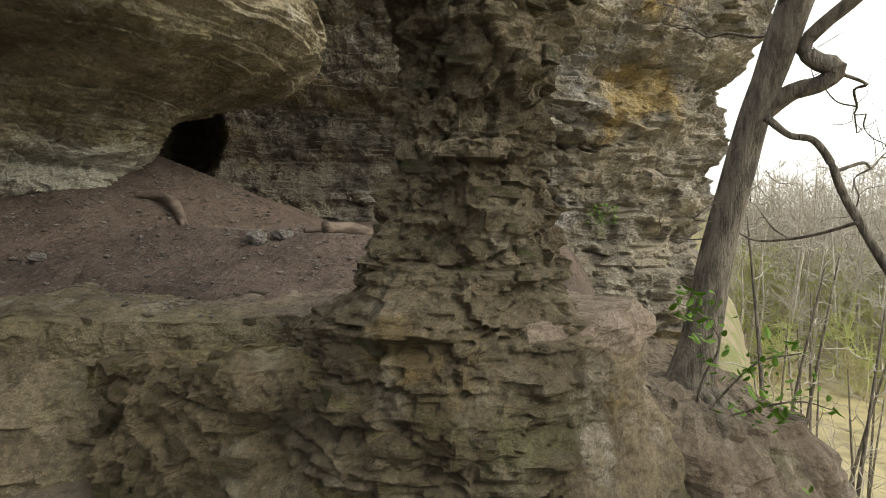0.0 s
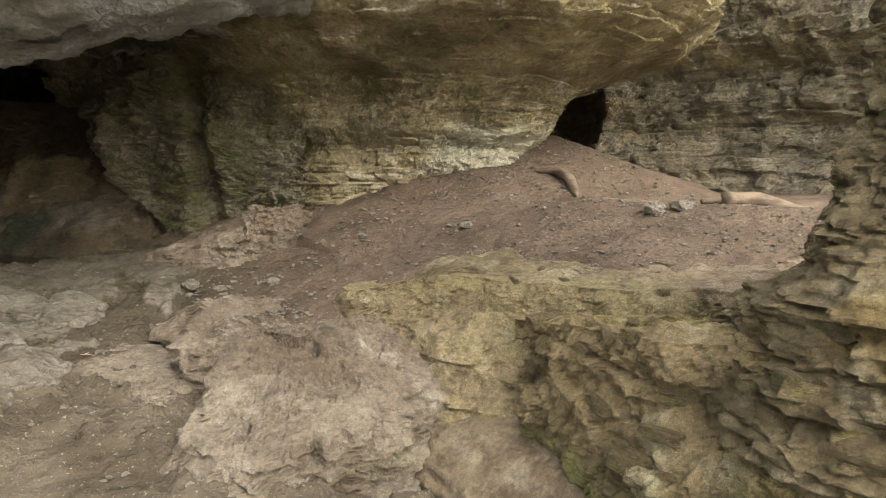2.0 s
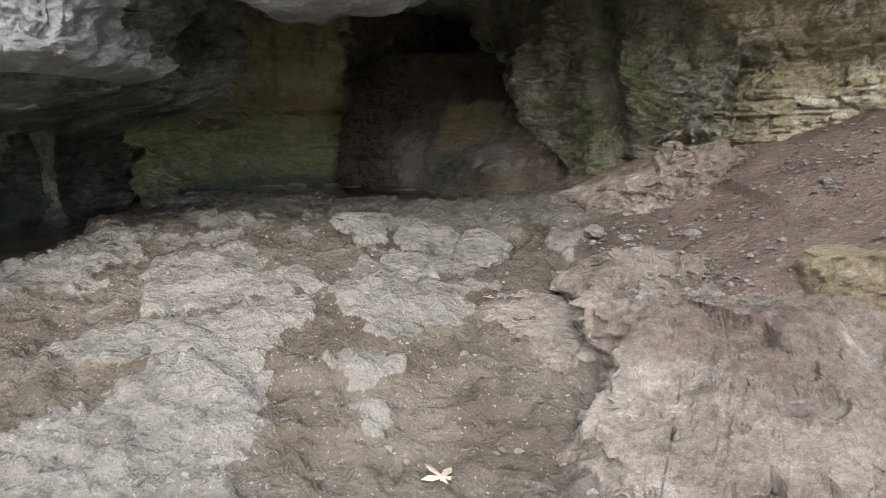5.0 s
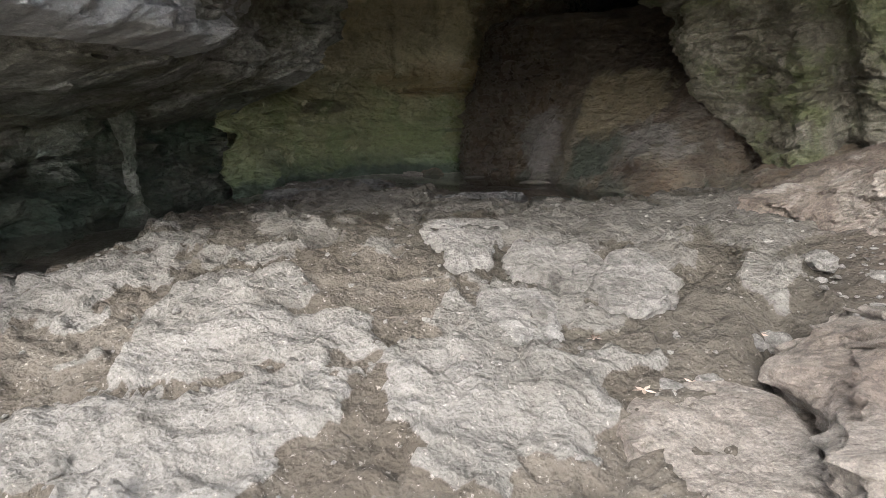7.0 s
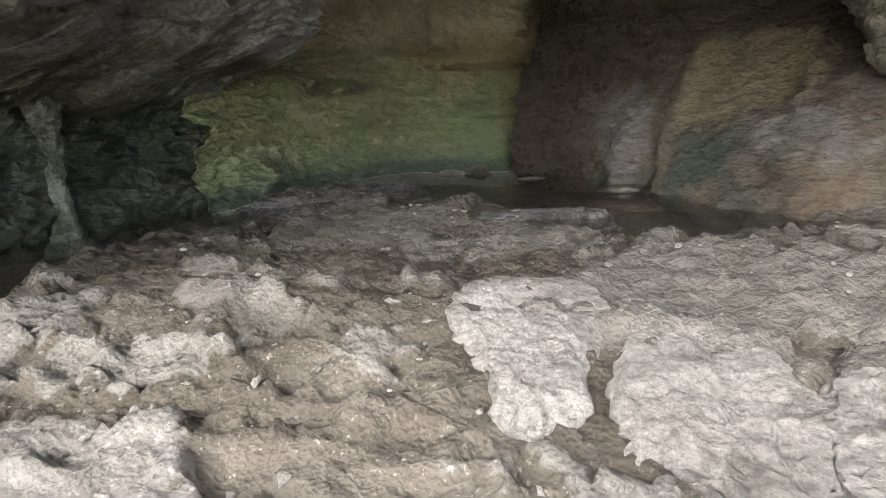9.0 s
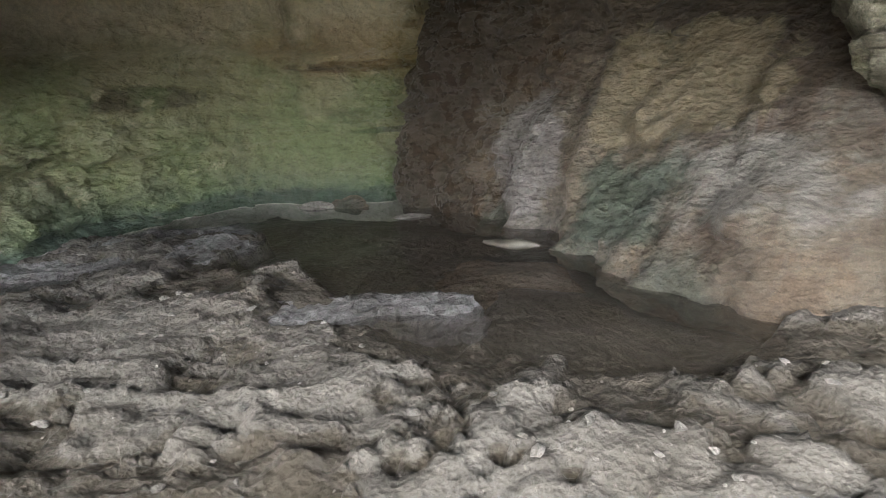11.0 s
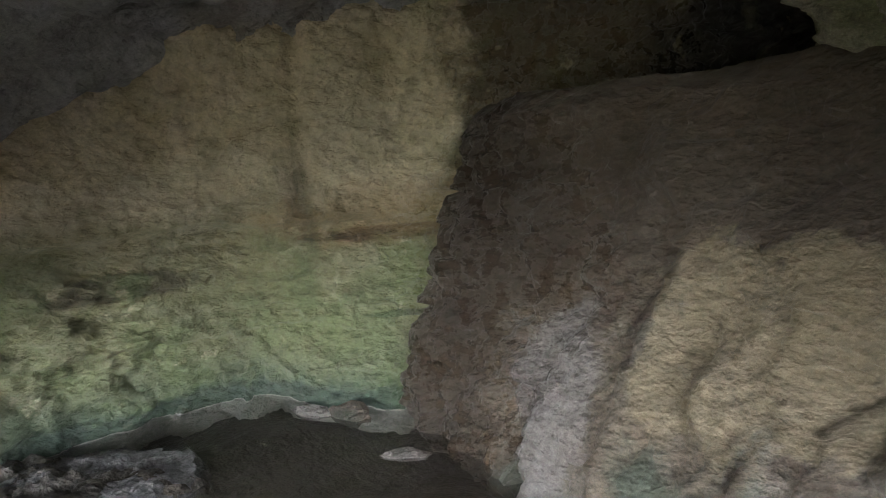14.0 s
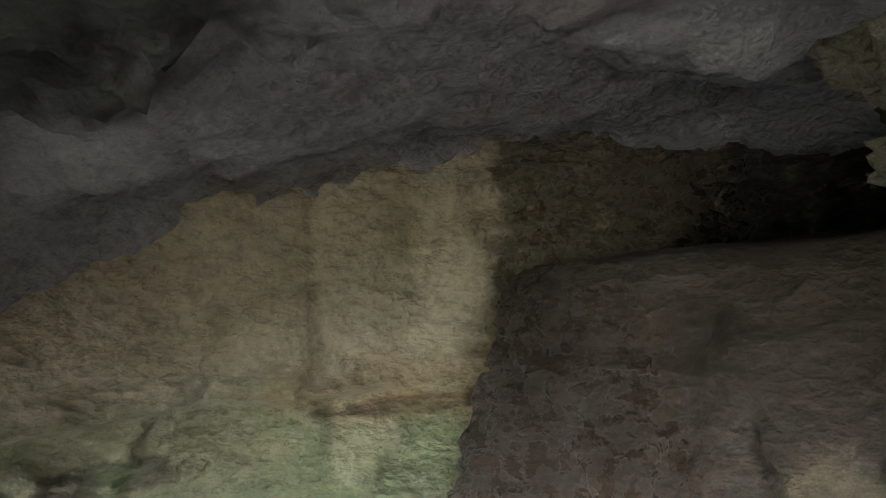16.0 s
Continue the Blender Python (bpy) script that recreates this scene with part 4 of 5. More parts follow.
# ---------- broken blocks standing proud of the large rocks ----------
def block_mesh(seed, mat):
    bm = bmesh.new()
    bmesh.ops.create_cube(bm, size=2.0)
    bmesh.ops.bevel(bm, geom=bm.edges[:], offset=0.16, segments=1, affect="EDGES")
    r = random.Random(seed)
    for v in bm.verts:
        v.co += Vector((r.uniform(-1, 1), r.uniform(-1, 1), r.uniform(-1, 1))) * 0.17
    me = bpy.data.meshes.new("block")
    bm.to_mesh(me)
    bm.free()
    me.materials.append(mat)
    return me


def blocks_on(ob, count, zlo, zhi, size, mat, seed, facing):
    """Angular pieces of rock set into the flank of a large rock, flat in its beds."""
    shapes = [block_mesh(seed + k, mat) for k in range(5)]
    co = np.zeros(len(ob.data.vertices) * 3, np.float32)
    ob.data.vertices.foreach_get("co", co)
    no = np.zeros(len(ob.data.vertices) * 3, np.float32)
    ob.data.vertices.foreach_get("normal", no)
    co, no = co.reshape(-1, 3), no.reshape(-1, 3)
    mid = co[:, :2].mean(0)
    ok = np.where((co[:, 2] > zlo) & (co[:, 2] < zhi) & (((co[:, :2] - mid) @ np.array(facing)) > 0) & (np.abs(no[:, 2]) < 0.75))[0]
    r = random.Random(seed)
    for _ in range(count):
        i = ok[r.randrange(len(ok))]
        p, d = co[i], co[i, :2] - mid
        a = math.degrees(math.atan2(d[1], d[0])) + r.uniform(-15, 15)
        s = r.uniform(*size)
        piece = new("block", shapes[r.randrange(5)])
        piece.matrix_basis = pose(float(p[0]), float(p[1]), float(p[2]), r.uniform(-5, 5), r.uniform(-5, 5), a) @ Matrix.Diagonal((s * 0.45, s * r.uniform(0.7, 1.5), s * r.uniform(0.3, 0.6), 1))
        piece.parent = ob


blocks_on(pillar, 30, 0.5, 2.9, (0.035, 0.075), PILLAR_ROCK, 1, (-0.9, -0.4))
blocks_on(ledge, 24, 0.6, 0.95, (0.03, 0.06), LEDGE_ROCK, 2, (-0.8, 0.2))
blocks_on(tier, 60, 0.0, 0.8, (0.04, 0.1), TIER_ROCK, 3, (-0.9, 0.0))

# ---------- loose rocks ----------
slabs = [[(-1.32, 6.35), (-1.0, 6.62), (-0.68, 6.45), (-0.62, 6.05), (-0.6, 5.7), (-0.82, 5.57), (-1.04, 5.8)],
         [(-0.56, 5.72), (-0.56, 6.24), (-0.18, 6.48), (0.03, 6.2), (0.0, 5.75), (-0.05, 5.58), (-0.3, 5.62)],
         [(0.07, 6.18), (0.25, 6.35), (0.46, 5.97), (0.4, 5.5), (0.14, 5.4), (0.05, 5.65)],
         [(-0.6, 5.3), (-0.25, 5.54), (-0.1, 5.25), (-0.08, 5.02), (-0.35, 4.92)]]
for n, plan in enumerate(slabs):
    ob = rock_lump("rock_slab", plan, 0.1, lambda x, y: floor_base(x, y) + (0.1, 0.08, 0.08, 0.06)[n], SLAB_ROCK, 0.016, 0.2, 0.6, 0.025, 0.05, 60 + n, round_edge=0.035, chip=0.022, fine=8)
    tagged(ob, "pale flat limestone slab standing proud of the cave floor", "rock", group="pale slabs on the floor")
plate = rock_lump("rock_plate", [(0.25, 4.42), (0.48, 4.78), (0.7, 4.84), (0.88, 4.72), (0.96, 4.3), (0.92, 3.9), (0.78, 3.75), (0.5, 4.08)], -0.2,
                  lambda x, y: 0.1 + 0.04 * (y - 4), BOULDER_ROCK, 0.022, 0.2, 0.5, 0.02, 0.05, 66, round_edge=0.03, chip=0.018, fine=7)
tagged(plate, "angular grey limestone plate beside the boulder", "rock")
piles = [([(1.0, 7.42), (1.45, 6.95), (1.95, 6.6), (2.5, 6.7), (2.9, 7.2), (2.7, 8.0), (2.2, 8.5), (1.5, 8.5), (1.15, 8.1)], lambda x, y: 0.56 + 0.36 * np.clip(x - 1.2, 0, 1.4) + 0.12 * step(7.2, 6.7, y), 70),
         ([(0.95, 8.5), (1.3, 8.1), (1.9, 8.3), (2.3, 8.9), (2.1, 9.5), (1.5, 9.5), (1.1, 9.1)], lambda x, y: 0.55 + 0.22 * np.clip(x - 1.0, 0, 1.2), 71),
         ([(1.95, 6.85), (2.15, 6.6), (2.5, 6.62), (2.7, 6.9), (2.5, 7.2), (2.1, 7.15)], lambda x, y: 1.12 - 0.2 * (x - 2.1), 72)]
for plan, top, seed in piles:
    ob = rock_lump("rock_outcrop", plan, 0.1, top, BOULDER_ROCK if seed != 71 else BULGE_ROCK, 0.028, 0.2, 0.5, 0.04, 0.1, seed, round_edge=0.1, chip=0.035, fine=4)
    tagged(ob, "rough pale limestone outcrop at the foot of the wall", "rock", group="outcrops at the wall foot")
lip_rock = rock_lump("hanging_rock", [(-2.3, 4.3), (-2.9, 3.9), (-3.8, 4.2), (-4.4, 5.2), (-4.0, 6.6), (-3.1, 6.5), (-2.55, 5.4)], 1.78, lambda x, y: 3.2 + 0 * x, ROOF_ROCK, 0.03, 0.3, 0.6, 0.07, 0.12, 75,
                     profile=((1.78, -0.45), (1.86, -0.1), (2.0, 0.0), (2.5, 0.1), (3.2, 0.2)))
tagged(lip_rock, "blocky grey limestone hanging from the cave roof", "rock")
rim = rock_lump("pool_rim_rock", [(-4.4, 8.5), (-3.9, 8.35), (-3.3, 8.5), (-2.85, 8.75), (-2.85, 9.2), (-3.1, 9.62), (-3.6, 9.72), (-4.15, 9.4)], 0.2, lambda x, y: 0.425 + 0 * x, RIM_ROCK, 0.022, 0.2, 0.5, 0.03, 0.06, 77, round_edge=0.06, chip=0.03, fine=7)
tagged(rim, "low knobbly limestone rim at the edge of the pool", "rock")
tongue = rock_lump("pool_rim_rock", [(-2.2, 8.2), (-1.75, 8.5), (-1.3, 8.72), (-1.02, 8.66), (-1.1, 8.42), (-1.6, 8.2), (-2.0, 8.0)], 0.2, lambda x, y: 0.415 + 0 * x, RIM_ROCK, 0.022, 0.2, 0.5, 0.02, 0.05, 78, round_edge=0.05, chip=0.03, fine=8)
tagged(tongue, "rough tongue of limestone reaching into the pool", "rock")


post = rock_lump("calcite_post", [(-4.72, 6.9), (-4.76, 7.02), (-4.9, 7.05), (-4.98, 6.95), (-4.94, 6.82), (-4.8, 6.8)], 0.2, lambda x, y: 1.5 + 0 * x, POST_ROCK, 0.025, 0.3, 0.4, 0.02, 0.04, 79, round_edge=0.03, chip=0.02, fine=8,
                 profile=((0.2, 0.04), (0.5, -0.03), (1.0, -0.05), (1.25, -0.02), (1.5, 0.02)))
tagged(post, "slender pale calcite post standing by the alcove wall", "rock")


def ico(sub):
    bm = bmesh.new()
    bmesh.ops.create_icosphere(bm, subdivisions=sub, radius=1.0)
    v = np.array([p.co[:] for p in bm.verts])
    f = np.array([[q.index for q in p.verts] for p in bm.faces])
    bm.free()
    return v, f


ICO1, ICO3 = ico(1), ico(3)


def stone(name, place, size, mat, seed, turn=0.0):
    v, f = ICO3
    d = 1 + 0.22 * fbm(v[:, 0] * 1.2, v[:, 1] * 1.2, v[:, 2] * 1.2, 3, seed) + 0.2 * facets(v[:, 0], v[:, 1], v[:, 2], 1.6, seed)
    me = mesh_of(name, v * d[:, None] * np.array(size), f, mat, smooth=False)
    ob = new(name, me)
    ob.matrix_basis = pose(*place, 0, 0, turn)
    return ob


for n, (x, y, r) in enumerate([(0.95, 5.55, 0.07), (1.02, 5.2, 0.055), (0.85, 5.35, 0.05), (0.9, 5.0, 0.06), (0.45, 4.78, 0.05), (0.62, 4.9, 0.04), (5.0, 3.35, 0.1), (5.2, 3.2, 0.08), (3.9, 4.9, 0.06), (2.0, 5.6, 0.05), (1.7, 5.3, 0.04), (3.0, 5.6, 0.05), (1.3, 6.3, 0.08), (1.55, 6.1, 0.06)]):
    z = max(ground_at(x, y), 0.8 + 0.08 * (x - 2.9) if x > 4.5 and y < 4 else -9)
    tagged(stone("loose_stone", (x, y, z + r * 0.35), (r * 1.3, r, r * 0.75), SLAB_ROCK, 100 + n, 40 * n), "small broken limestone piece lying on the dirt", "stone", group="loose stones")
tagged(stone("brick_stone", (-3.25, 10.62, 0.39), (0.16, 0.08, 0.05), SLAB_ROCK, 130, 10), "pale block of stone half sunk at the water's edge", "stone")
tagged(stone("wet_stone", (-2.95, 10.72, 0.39), (0.17, 0.1, 0.08), BULGE_ROCK, 131, 0), "grey wet stone beside the waterline", "stone")
tagged(stone("foam_scum", (-2.2, 10.42, 0.372), (0.16, 0.07, 0.018), SLAB_ROCK, 132, 30), "scrap of pale scum floating on the pool", "debris")
tagged(stone("sunken_slab", (-1.08, 9.25, 0.25), (0.46, 0.36, 0.09), BENCH_ROCK, 133, -35), "brown slab of rock just under the water", "stone")
for n in range(14):
    x, y = -4.5 + 0.75 * random.random(), 8.6 + 0.4 * random.random()
    tagged(stone("stone_chip", (x, y, 0.45), (0.04, 0.025, 0.015), SLAB_ROCK, 140 + n, 60 * n), "tiny white stone chip on the rock rim", "stone", group="white chips by the pool")


def scatter(name, count, place, size, mat, seed, label, category):
    """Many small stones in one mesh; place(rng) gives a spot or nothing."""
    rng = np.random.RandomState(seed)
    v, f = ICO1
    vs, fs = [], []
    while len(vs) < count:
        spot = place(rng)
        if spot is None:
            continue
        r = size[0] + (size[1] - size[0]) * rng.rand() ** 3
        p = v * (1 + 0.3 * rng.randn(len(v), 1)) * r * np.array([1 + 0.5 * rng.rand(), 1, 0.6])
        a = rng.rand() * 6.28
        p = p @ np.array([[math.cos(a), math.sin(a), 0], [-math.sin(a), math.cos(a), 0], [0, 0, 1]])
        fs.append(f + len(vs) * len(v))
        vs.append(p + np.array([spot[0], spot[1], spot[2] + 0.2 * r]))
    ob = new(name, mesh_of(name, np.concatenate(vs), np.concatenate(fs), mat, smooth=False))
    return tagged(ob, label, category, kind="stuff")


def on_slope(rng):
    x, y = 1.2 + 6.3 * rng.rand(), 3.6 + 4.2 * rng.rand()
    return (x, y, ground_at(x, y)) if rng.rand() < 0.25 + 0.75 * math.exp(-abs(y - 5.9) * 1.5) else None


def on_floor(rng):
    x, y = -3.4 + 5.2 * rng.rand(), 2.0 + 6.2 * rng.rand()
    return (x, y, ground_at(x, y)) if ground_at(x, y) > -0.3 else None


def on_ledge(rng):
    x, y = 3.4 + 3.0 * rng.rand(), 1.6 + 2.6 * rng.rand()
    return x, y, max(ground_at(x, y), 0.8 + 0.08 * (x - 2.9))


def on_boulder(rng):
    x, y = 1.2 + 1.1 * rng.rand(), 3.9 + 1.3 * rng.rand()
    return x, y, 0.345 + 0.02 * (y - 4)


scatter("slope_gravel", 2400, on_slope, (0.005, 0.03), SLAB_ROCK, 1, "scattered pale gravel on the brown dirt slope", "gravel")
scatter("floor_gravel", 1500, on_floor, (0.005, 0.022), SLAB_ROCK, 2, "fine stone crumbs on the cave floor", "gravel")
scatter("ledge_gravel", 1500, on_ledge, (0.004, 0.02), SLAB_ROCK, 3, "broken stone rubble on the ledge", "gravel")
scatter("boulder_gravel", 350, on_boulder, (0.006, 0.028), SLAB_ROCK, 4, "crumbs of stone on the boulder top", "gravel")


# ---------- wood, tree, leaves ----------
def tube(points, radii, sides=10, wob=0.0, seed=0):
    c, s = spline(points, max(6, len(points) * 7))
    r = np.interp(np.linspace(0, 1, len(c)), np.linspace(0, 1, len(radii)), radii)
    t = np.gradient(c, axis=0)
    t /= np.linalg.norm(t, axis=1)[:, None] + 1e-9
    ref = np.where(np.abs(t[:, 2:3]) > 0.9, np.array([[1.0, 0, 0]]), np.array([[0, 0, 1.0]]))
    u = np.cross(t, ref)
    u /= np.linalg.norm(u, axis=1)[:, None] + 1e-9
    w = np.cross(t, u)
    a = np.linspace(0, 2 * math.pi, sides, endpoint=False)
    rr = r[:, None] * (1 + wob * vnoise(np.cos(a)[None, :] * 1.5 + 5, np.sin(a)[None, :] * 1.5, s[:, None] * 6, seed))
    P = c[:, None] + rr[..., None] * (np.cos(a)[None, :, None] * u[:, None] + np.sin(a)[None, :, None] * w[:, None])
    P = np.concatenate([c[:1, None] + 0 * P[:1], P, c[-1:, None] + 0 * P[:1]])
    return P.reshape(-1, 3), grid_faces(P.shape[0], sides, True)


def tube_part(name, parent, points, radii, mat, sides=10, wob=0.0, seed=0, label=""):
    ob = new(name, mesh_of(name, *tube(points, radii, sides, wob, seed), mat))
    ob.parent = parent
    return tagged(ob, label)


def joined(tubes):
    vs, fs, n = [], [], 0
    for v, f in tubes:
        vs.append(v)
        fs.append(f + n)
        n += len(v)
    return np.concatenate(vs), np.concatenate(fs)


def sprays(start, ahead, length, r, depth, rng, out, sides=4):
    """A bare branch that forks again and again."""
    p, d, pts = np.array(start, float), np.array(ahead, float), [np.array(start, float)]
    for k in range(5):
        d = d + 0.35 * rng.randn(3) + np.array([0, 0, 0.08])
        d /= np.linalg.norm(d)
        p = p + d * length / 5
        pts.append(p)
        if depth and k > 0 and rng.rand() < 0.75:
            sprays(p, d + 0.9 * rng.randn(3), length * 0.55, r * 0.5, depth - 1, rng, out, sides)
    out.append(tube(pts, [r, r * 0.35], sides))


tree = tagged(new("tree"), "leaning grey-barked tree, bare, rooted on the rock edge", "tree")
tube_part("trunk", tree, [(5.72, -0.47, 0.1), (5.78, -0.52, 0.4), (5.86, -0.57, 0.85), (5.91, -0.63, 1.4), (5.9, -0.72, 1.9), (5.84, -0.82, 2.42), (5.76, -0.93, 2.82), (5.64, -1.03, 3.21), (5.45, -1.15, 3.7), (5.3, -1.3, 4.6)], [0.22, 0.145, 0.125, 0.12, 0.115, 0.115, 0.11, 0.105, 0.09, 0.05], BARK, 24, 0.14, 3)
tube_part("limb", tree, [(5.85, -0.85, 2.45), (5.8, -1.05, 2.59), (5.77, -1.23, 2.64), (5.74, -1.32, 2.74), (5.74, -1.2, 2.79), (5.73, -1.1, 2.9), (5.68, -1.2, 3.03), (5.6, -1.4, 3.2), (5.5, -1.8, 3.6)], [0.085, 0.07, 0.06, 0.07, 0.055, 0.05, 0.045, 0.035, 0.02], BARK, 12, 0.15, 5)
tube_part("limb", tree, [(5.72, -0.9, 2.4), (5.65, -1.05, 2.26), (5.64, -1.2, 2.22), (5.65, -1.32, 2.06), (5.65, -1.4, 1.86), (5.64, -1.55, 1.59), (5.59, -1.72, 1.29), (5.5, -2.0, 0.9)], [0.03, 0.022, 0.025, 0.028, 0.028, 0.03, 0.03, 0.03], BARK, 10, 0.15, 6)
tube_part("limb", tree, [(5.6, -1.0, 3.2), (5.75, -0.9, 3.6), (5.8, -0.7, 4.4)], [0.09, 0.07, 0.03], BARK, 10, 0.1, 7)
rng = np.random.RandomState(5)
for start, ahead, length in [((5.62, -1.37, 3.17), (0.1, -1, 0.2), 1.6), ((5.74, -1.3, 2.72), (0.2, -1, -0.2), 1.3), ((5.65, -1.35, 2.0), (0.3, -1, 0.1), 1.2), ((5.62, -1.5, 1.65), (0.3, -0.8, -0.4), 1.2), ((5.7, -0.95, 3.0), (0.4, 0.9, 0.3), 1.0)]:
    out = []
    sprays(start, ahead, length, 0.014, 2, rng, out)
    ob = new("twig_spray", mesh_of("twig_spray", *joined(out), BARK))
    ob.parent = tree
for k in range(7):
    a = -2.4 + 0.45 * k
    tube_part("root", tree, [(5.72, -0.5, 0.35), (5.72 + 0.3 * math.cos(a), -0.5 + 0.35 * math.sin(a), 0.12), (5.7 + 0.6 * math.cos(a), -0.55 + 0.8 * math.sin(a), -0.5), (5.7 + 0.7 * math.cos(a), -0.6 + 1.1 * math.sin(a), -1.2)], [0.08, 0.06, 0.04, 0.02], BARK, 8, 0.2, 20 + k)
bank = rock_lump("tree_bank", [(5.0, -0.5), (5.3, -1.0), (6.0, -1.35), (6.8, -1.1), (7.2, 0.0), (6.3, 0.4), (5.3, 0.1)], -3.5, lambda x, y: 0.28 + 0.3 * np.clip(y + 0.6, -0.6, 0.4), BENCH_ROCK, 0.05, 0.4, 0.5, 0.05, 0.12, 80, round_edge=0.2, profile=((-3.5, 0.9), (-0.8, 0.28), (0.3, 0.05)))
tagged(bank, "earthy bank bound by roots under the tree", "bank")


def leaf_mesh(name, mat, lobes):
    bm = bmesh.new()
    n = 20 if lobes else 8
    ring = []
    for k in range(n):
        a = 2 * math.pi * k / n
        r = (0.65 + 0.45 * math.cos(lobes * a)) if lobes else 1.0
        ring.append(bm.verts.new((math.cos(a) * r, math.sin(a) * r * (0.75 if lobes else 0.42), 0.1 * math.cos(2 * a) * r)))
    c = bm.verts.new((0, 0, 0.04))
    for k in range(n):
        bm.faces.new((c, ring[k], ring[(k + 1) % n]))
    bmesh.ops.solidify(bm, geom=bm.faces[:], thickness=0.02)
    me = bpy.data.meshes.new(name)
    bm.to_mesh(me)
    bm.free()
    me.materials.append(mat)
    return me


green_leaf, oak_leaf = leaf_mesh("leaf", LEAF, 0), leaf_mesh("dry_leaf", DEAD_LEAF, 5)


def sapling(stems, count, reach, seed, label):
    ob = tagged(new("sapling"), label, "shrub")
    r = random.Random(seed)
    for pts in stems:
        tube_part("stem", ob, pts, [0.012, 0.004], BARK, 6)
        c = spline(pts, 40)[0]
        for _ in range(count):
            q = c[r.randrange(10, 40)]
            lf = new("leaf", green_leaf)
            s = r.uniform(0.022, 0.055)
            lf.matrix_basis = pose(q[0] + r.uniform(-reach, reach), q[1] + r.uniform(-reach, reach), q[2] + r.uniform(-reach, reach), r.uniform(-50, 50), r.uniform(-50, 50), r.uniform(0, 360)) @ Matrix.Diagonal((s, s, s, 1))
            lf.parent = ob
    return ob


sapling([[(5.35, -0.55, 0.05), (5.3, -0.6, 0.45), (5.33, -0.7, 0.75), (5.32, -0.55, 0.95), (5.36, -0.41, 1.0)], [(5.35, -0.55, 0.05), (5.3, -0.75, 0.4), (5.31, -0.95, 0.65), (5.31, -1.2, 0.75)], [(5.35, -0.6, 0.1), (5.3, -0.9, 0.3), (5.3, -1.2, 0.42), (5.3, -1.4, 0.4)]], 60, 0.14, 3, "thin sapling with fresh light-green leaves by the tree")
sapling([[(5.2, -0.6, -0.3), (5.15, -0.75, -0.1), (5.1, -0.9, 0.0)], [(5.5, -1.0, -0.6), (5.4, -1.2, -0.35), (5.35, -1.3, -0.25)]], 18, 0.08, 4, "low green weeds growing on the bank")
for n, (x, y, z, s) in enumerate([(12.6, 1.5, 1.55, 0.3), (13.6, 0.4, 6.3, 0.5), (14.3, -0.2, 6.9, 0.6), (13.0, 1.2, 6.6, 0.5)]):
    sapling([[(x, y, z), (x - 0.1 * s, y - 0.1 * s, z + 0.4 * s), (x - 0.3 * s, y - 0.2 * s, z + 0.7 * s)], [(x, y, z), (x - 0.2 * s, y + 0.3 * s, z + 0.5 * s), (x - 0.5 * s, y + 0.5 * s, z + 0.5 * s)]], 60, 0.35 * s + 0.1, 10 + n, "tuft of green ferns growing on the cliff ledge")

log = tagged(new("driftwood_root"), "curved weathered root lying on the dirt slope", "root")
lp = [(5.61, 5.9), (5.72, 5.7), (5.74, 5.45), (5.64, 5.2), (5.5, 4.9)]
tube_part("stem", log, [(x, y, ground_at(x, y) + h) for (x, y), h in zip(lp, (0.02, 0.06, 0.08, 0.06, 0.02))], [0.035, 0.055, 0.065, 0.06, 0.045], DRIFT, 14, 0.25, 31)
tube_part("stub", log, [(5.52, 4.94, ground_at(5.52, 4.94) + 0.02), (5.42, 4.86, ground_at(5.42, 4.86) + 0.04), (5.36, 4.78, ground_at(5.36, 4.78) + 0.03)], [0.05, 0.035, 0.02], DRIFT, 10, 0.3, 32)
for pts, r in [([(6.0, 3.3), (6.4, 3.2), (6.9, 2.9), (7.3, 2.4)], 0.075), ([(6.3, 3.35), (6.8, 3.1), (7.2, 2.6), (7.5, 2.1)], 0.05), ([(6.2, 3.4), (6.1, 3.5), (5.95, 3.55)], 0.03), ([(5.3, 4.35), (5.7, 4.1), (5.9, 4.05)], 0.015)]:
    ob = tagged(new("dead_branch"), "dry grey dead branch lying on the ground", "branch", group="dead branches")
    zz = [max(ground_at(x, y), 0.8 + 0.08 * (x - 2.9) if y < 3.6 else -9) + r * 0.9 for x, y in pts]
    tube_part("stick", ob, [(x, y, z) for (x, y), z in zip(pts, zz)], [r, r * 1.1, r * 0.7], DRIFT, 12, 0.25, int(r * 1000))
plank = tagged(new("floating_branch"), "wet pale piece of wood floating on the pool", "branch")
tube_part("stick", plank, [(-1.36, 9.74, 0.38), (-1.15, 9.63, 0.39), (-1.0, 9.66, 0.39), (-0.96, 9.67, 0.385)], [0.012, 0.035, 0.045, 0.01], WETWOOD, 10, 0.3, 41)

for n, (x, y, s) in enumerate([(0.22, 2.92, 0.1), (0.35, 4.62, 0.06), (0.55, 4.86, 0.055), (0.72, 4.8, 0.05), (0.1, 5.12, 0.05), (1.0, 5.42, 0.07), (0.93, 5.25, 0.06), (0.98, 5.02, 0.055), (0.88, 5.5, 0.05)]):
    lf = tagged(new("fallen_leaf", oak_leaf), "dry lobed brown leaf lying on the cave floor", "leaf", group="fallen leaves")
    lf.matrix_basis = pose(x, y, ground_at(x, y) + 0.035, random.uniform(-12, 12), random.uniform(-12, 12), 67 * n) @ Matrix.Diagonal((s, s, s * 0.8, 1))


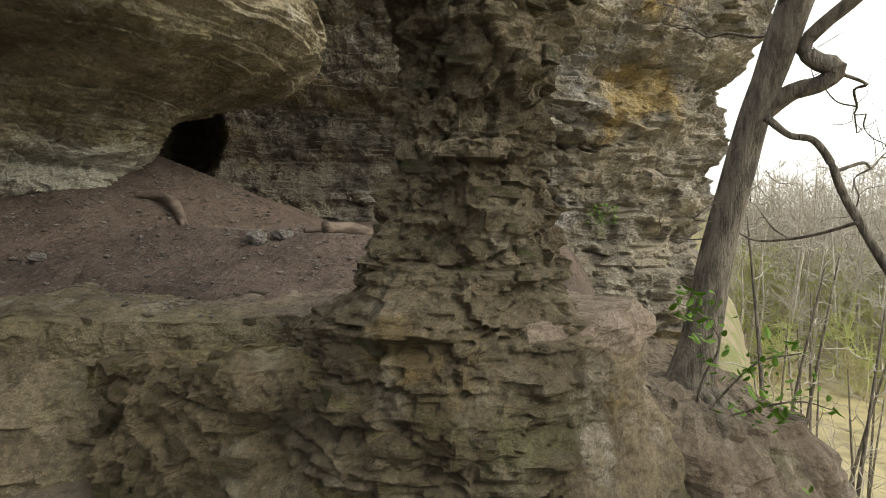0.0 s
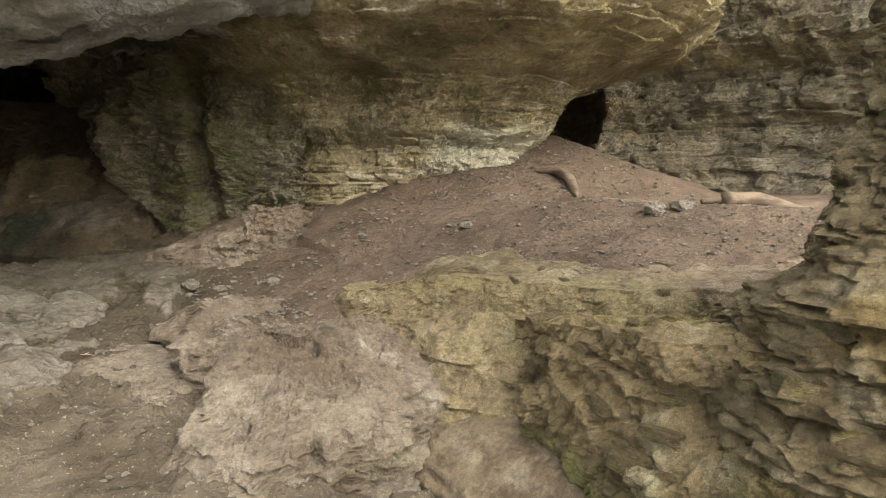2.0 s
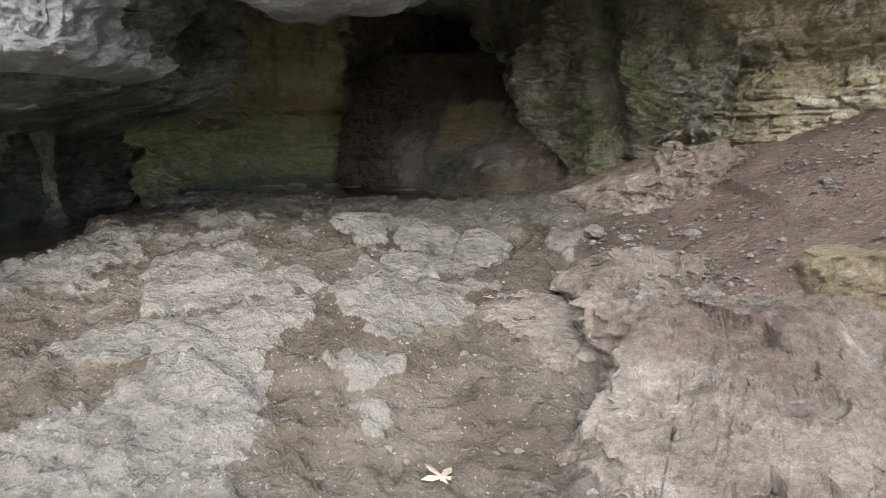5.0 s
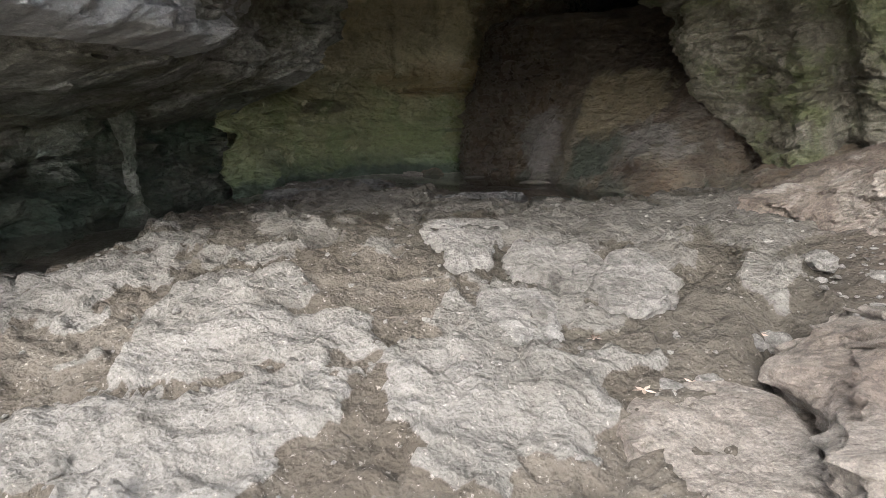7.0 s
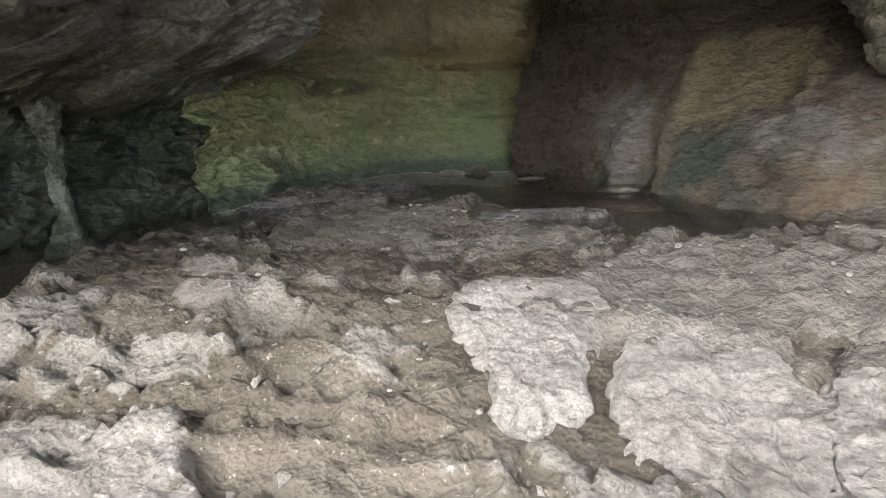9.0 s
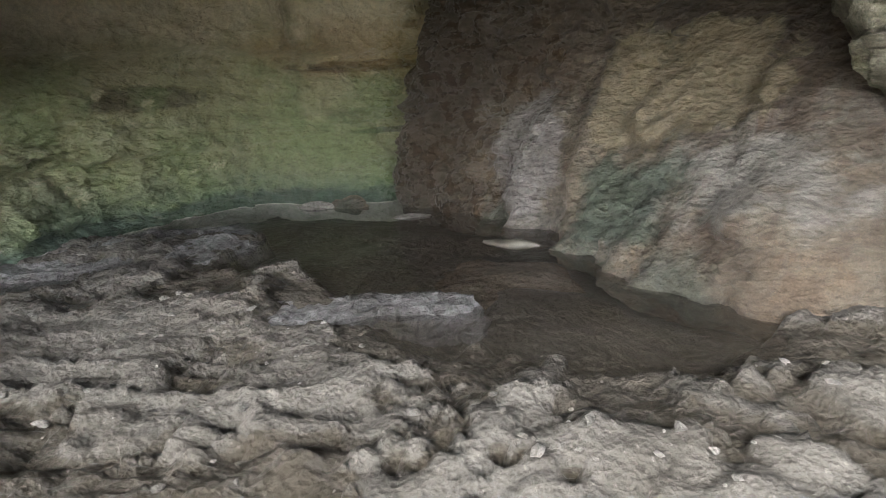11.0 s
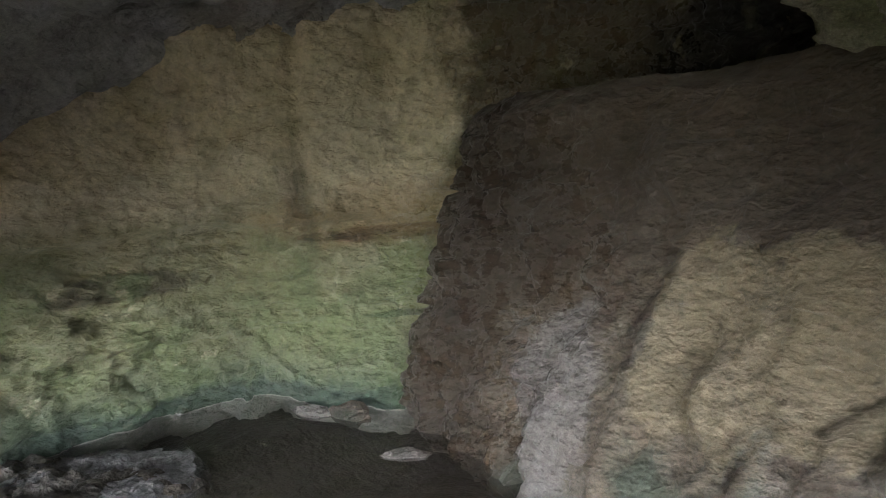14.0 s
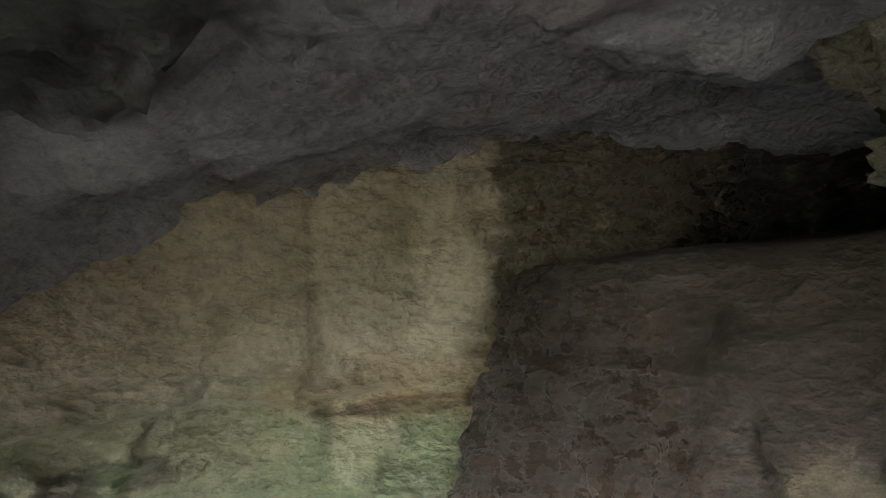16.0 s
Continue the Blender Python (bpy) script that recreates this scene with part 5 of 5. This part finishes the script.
# ---------- far woods across the river ----------
def twig(points, radii, sides=3):
    c = np.array(points)
    a = np.linspace(0, 2 * math.pi, sides, endpoint=False)
    t = c[-1] - c[0]
    u = np.cross(t, (0.3, 0.5, 0.81))
    u /= np.linalg.norm(u) + 1e-9
    w = np.cross(t, u)
    w /= np.linalg.norm(w) + 1e-9
    r = np.linspace(radii[0], radii[1], len(c))
    P = c[:, None] + r[:, None, None] * (np.cos(a)[None, :, None] * u + np.sin(a)[None, :, None] * w)
    return P.reshape(-1, 3), grid_faces(len(c), sides, True)


def woods(name, count, seed, near, far, mat, label, lean=0.2, height=(9, 15), thick=0.13):
    rng = np.random.RandomState(seed)
    out = []
    for _ in range(count):
        r, a = near + (far - near) * rng.rand() ** 0.7, radians(-38 + 44 * rng.rand())
        x, y = r * math.cos(a), r * math.sin(a)
        if y > -1.2:
            continue
        z = float(ground_height(np.array([x]), np.array([y]))[0][0]) - 0.2
        h = rng.uniform(*height)
        top = np.array([x + lean * rng.randn() * h * 0.3, y + lean * rng.randn() * h * 0.3, z + h])
        base = np.array([x, y, z])
        out.append(twig([base, 0.5 * (base + top) + rng.randn(3) * 0.3, top], [thick, 0.02], 4))
        for _ in range(16):
            f = 0.3 + 0.68 * rng.rand()
            p = base + (top - base) * f
            d = rng.randn(3) * np.array([1, 1, 0.35]) + np.array([0, 0, 0.55])
            d *= (1.15 - f) * h * 0.34 / np.linalg.norm(d)
            out.append(twig([p, p + 0.5 * d + 0.12 * rng.randn(3), p + d], [thick * 0.3, 0.012], 3))
            for _ in range(3):
                q = p + d * rng.uniform(0.3, 0.9)
                e = d * 0.5 + rng.randn(3) * 0.6
                out.append(twig([q, q + 0.5 * e, q + e], [0.03, 0.012], 3))
    ob = new(name, mesh_of(name, *joined(out), mat))
    return tagged(ob, label, "trees", kind="stuff")


woods("far_woods", 520, 21, 48, 100, TWIG, "bare grey spring woods on the far river bank")
woods("brush_woods", 420, 22, 44, 80, BRUSH, "yellow-green budding brush along the far bank", height=(3, 7), thick=0.08)
rng = np.random.RandomState(77)
for n in range(16):
    r, a = rng.uniform(9, 26), radians(rng.uniform(-14, -3.5))
    x, y = 0.7 + r * math.cos(a), -0.7 + r * math.sin(a)
    z, h = float(ground_height(np.array([x]), np.array([y]))[0][0]) - 0.3, rng.uniform(5, 8.5)
    thing = tagged(new("bare_sapling"), "thin leafless sapling on the slope below the cliff", "tree", group="saplings below the cliff")
    lean = rng.randn(2) * 0.6
    tube_part("trunk", thing, [(x, y, z), (x + 0.4 * lean[0] + 0.2 * rng.randn(), y + 0.4 * lean[1], z + 0.5 * h), (x + lean[0], y + lean[1], z + h)], [0.06, 0.015], BARK, 6, 0.1, n)
    out = []
    for f in np.linspace(0.35, 0.95, 9):
        sprays((x + lean[0] * f, y + lean[1] * f, z + h * f), rng.randn(3) + np.array([0, 0, 0.4]), h * 0.3 * (1.2 - f), 0.016, 1, rng, out, 3)
    ob = new("branches", mesh_of("branches", *joined(out), TWIG))
    ob.parent = thing
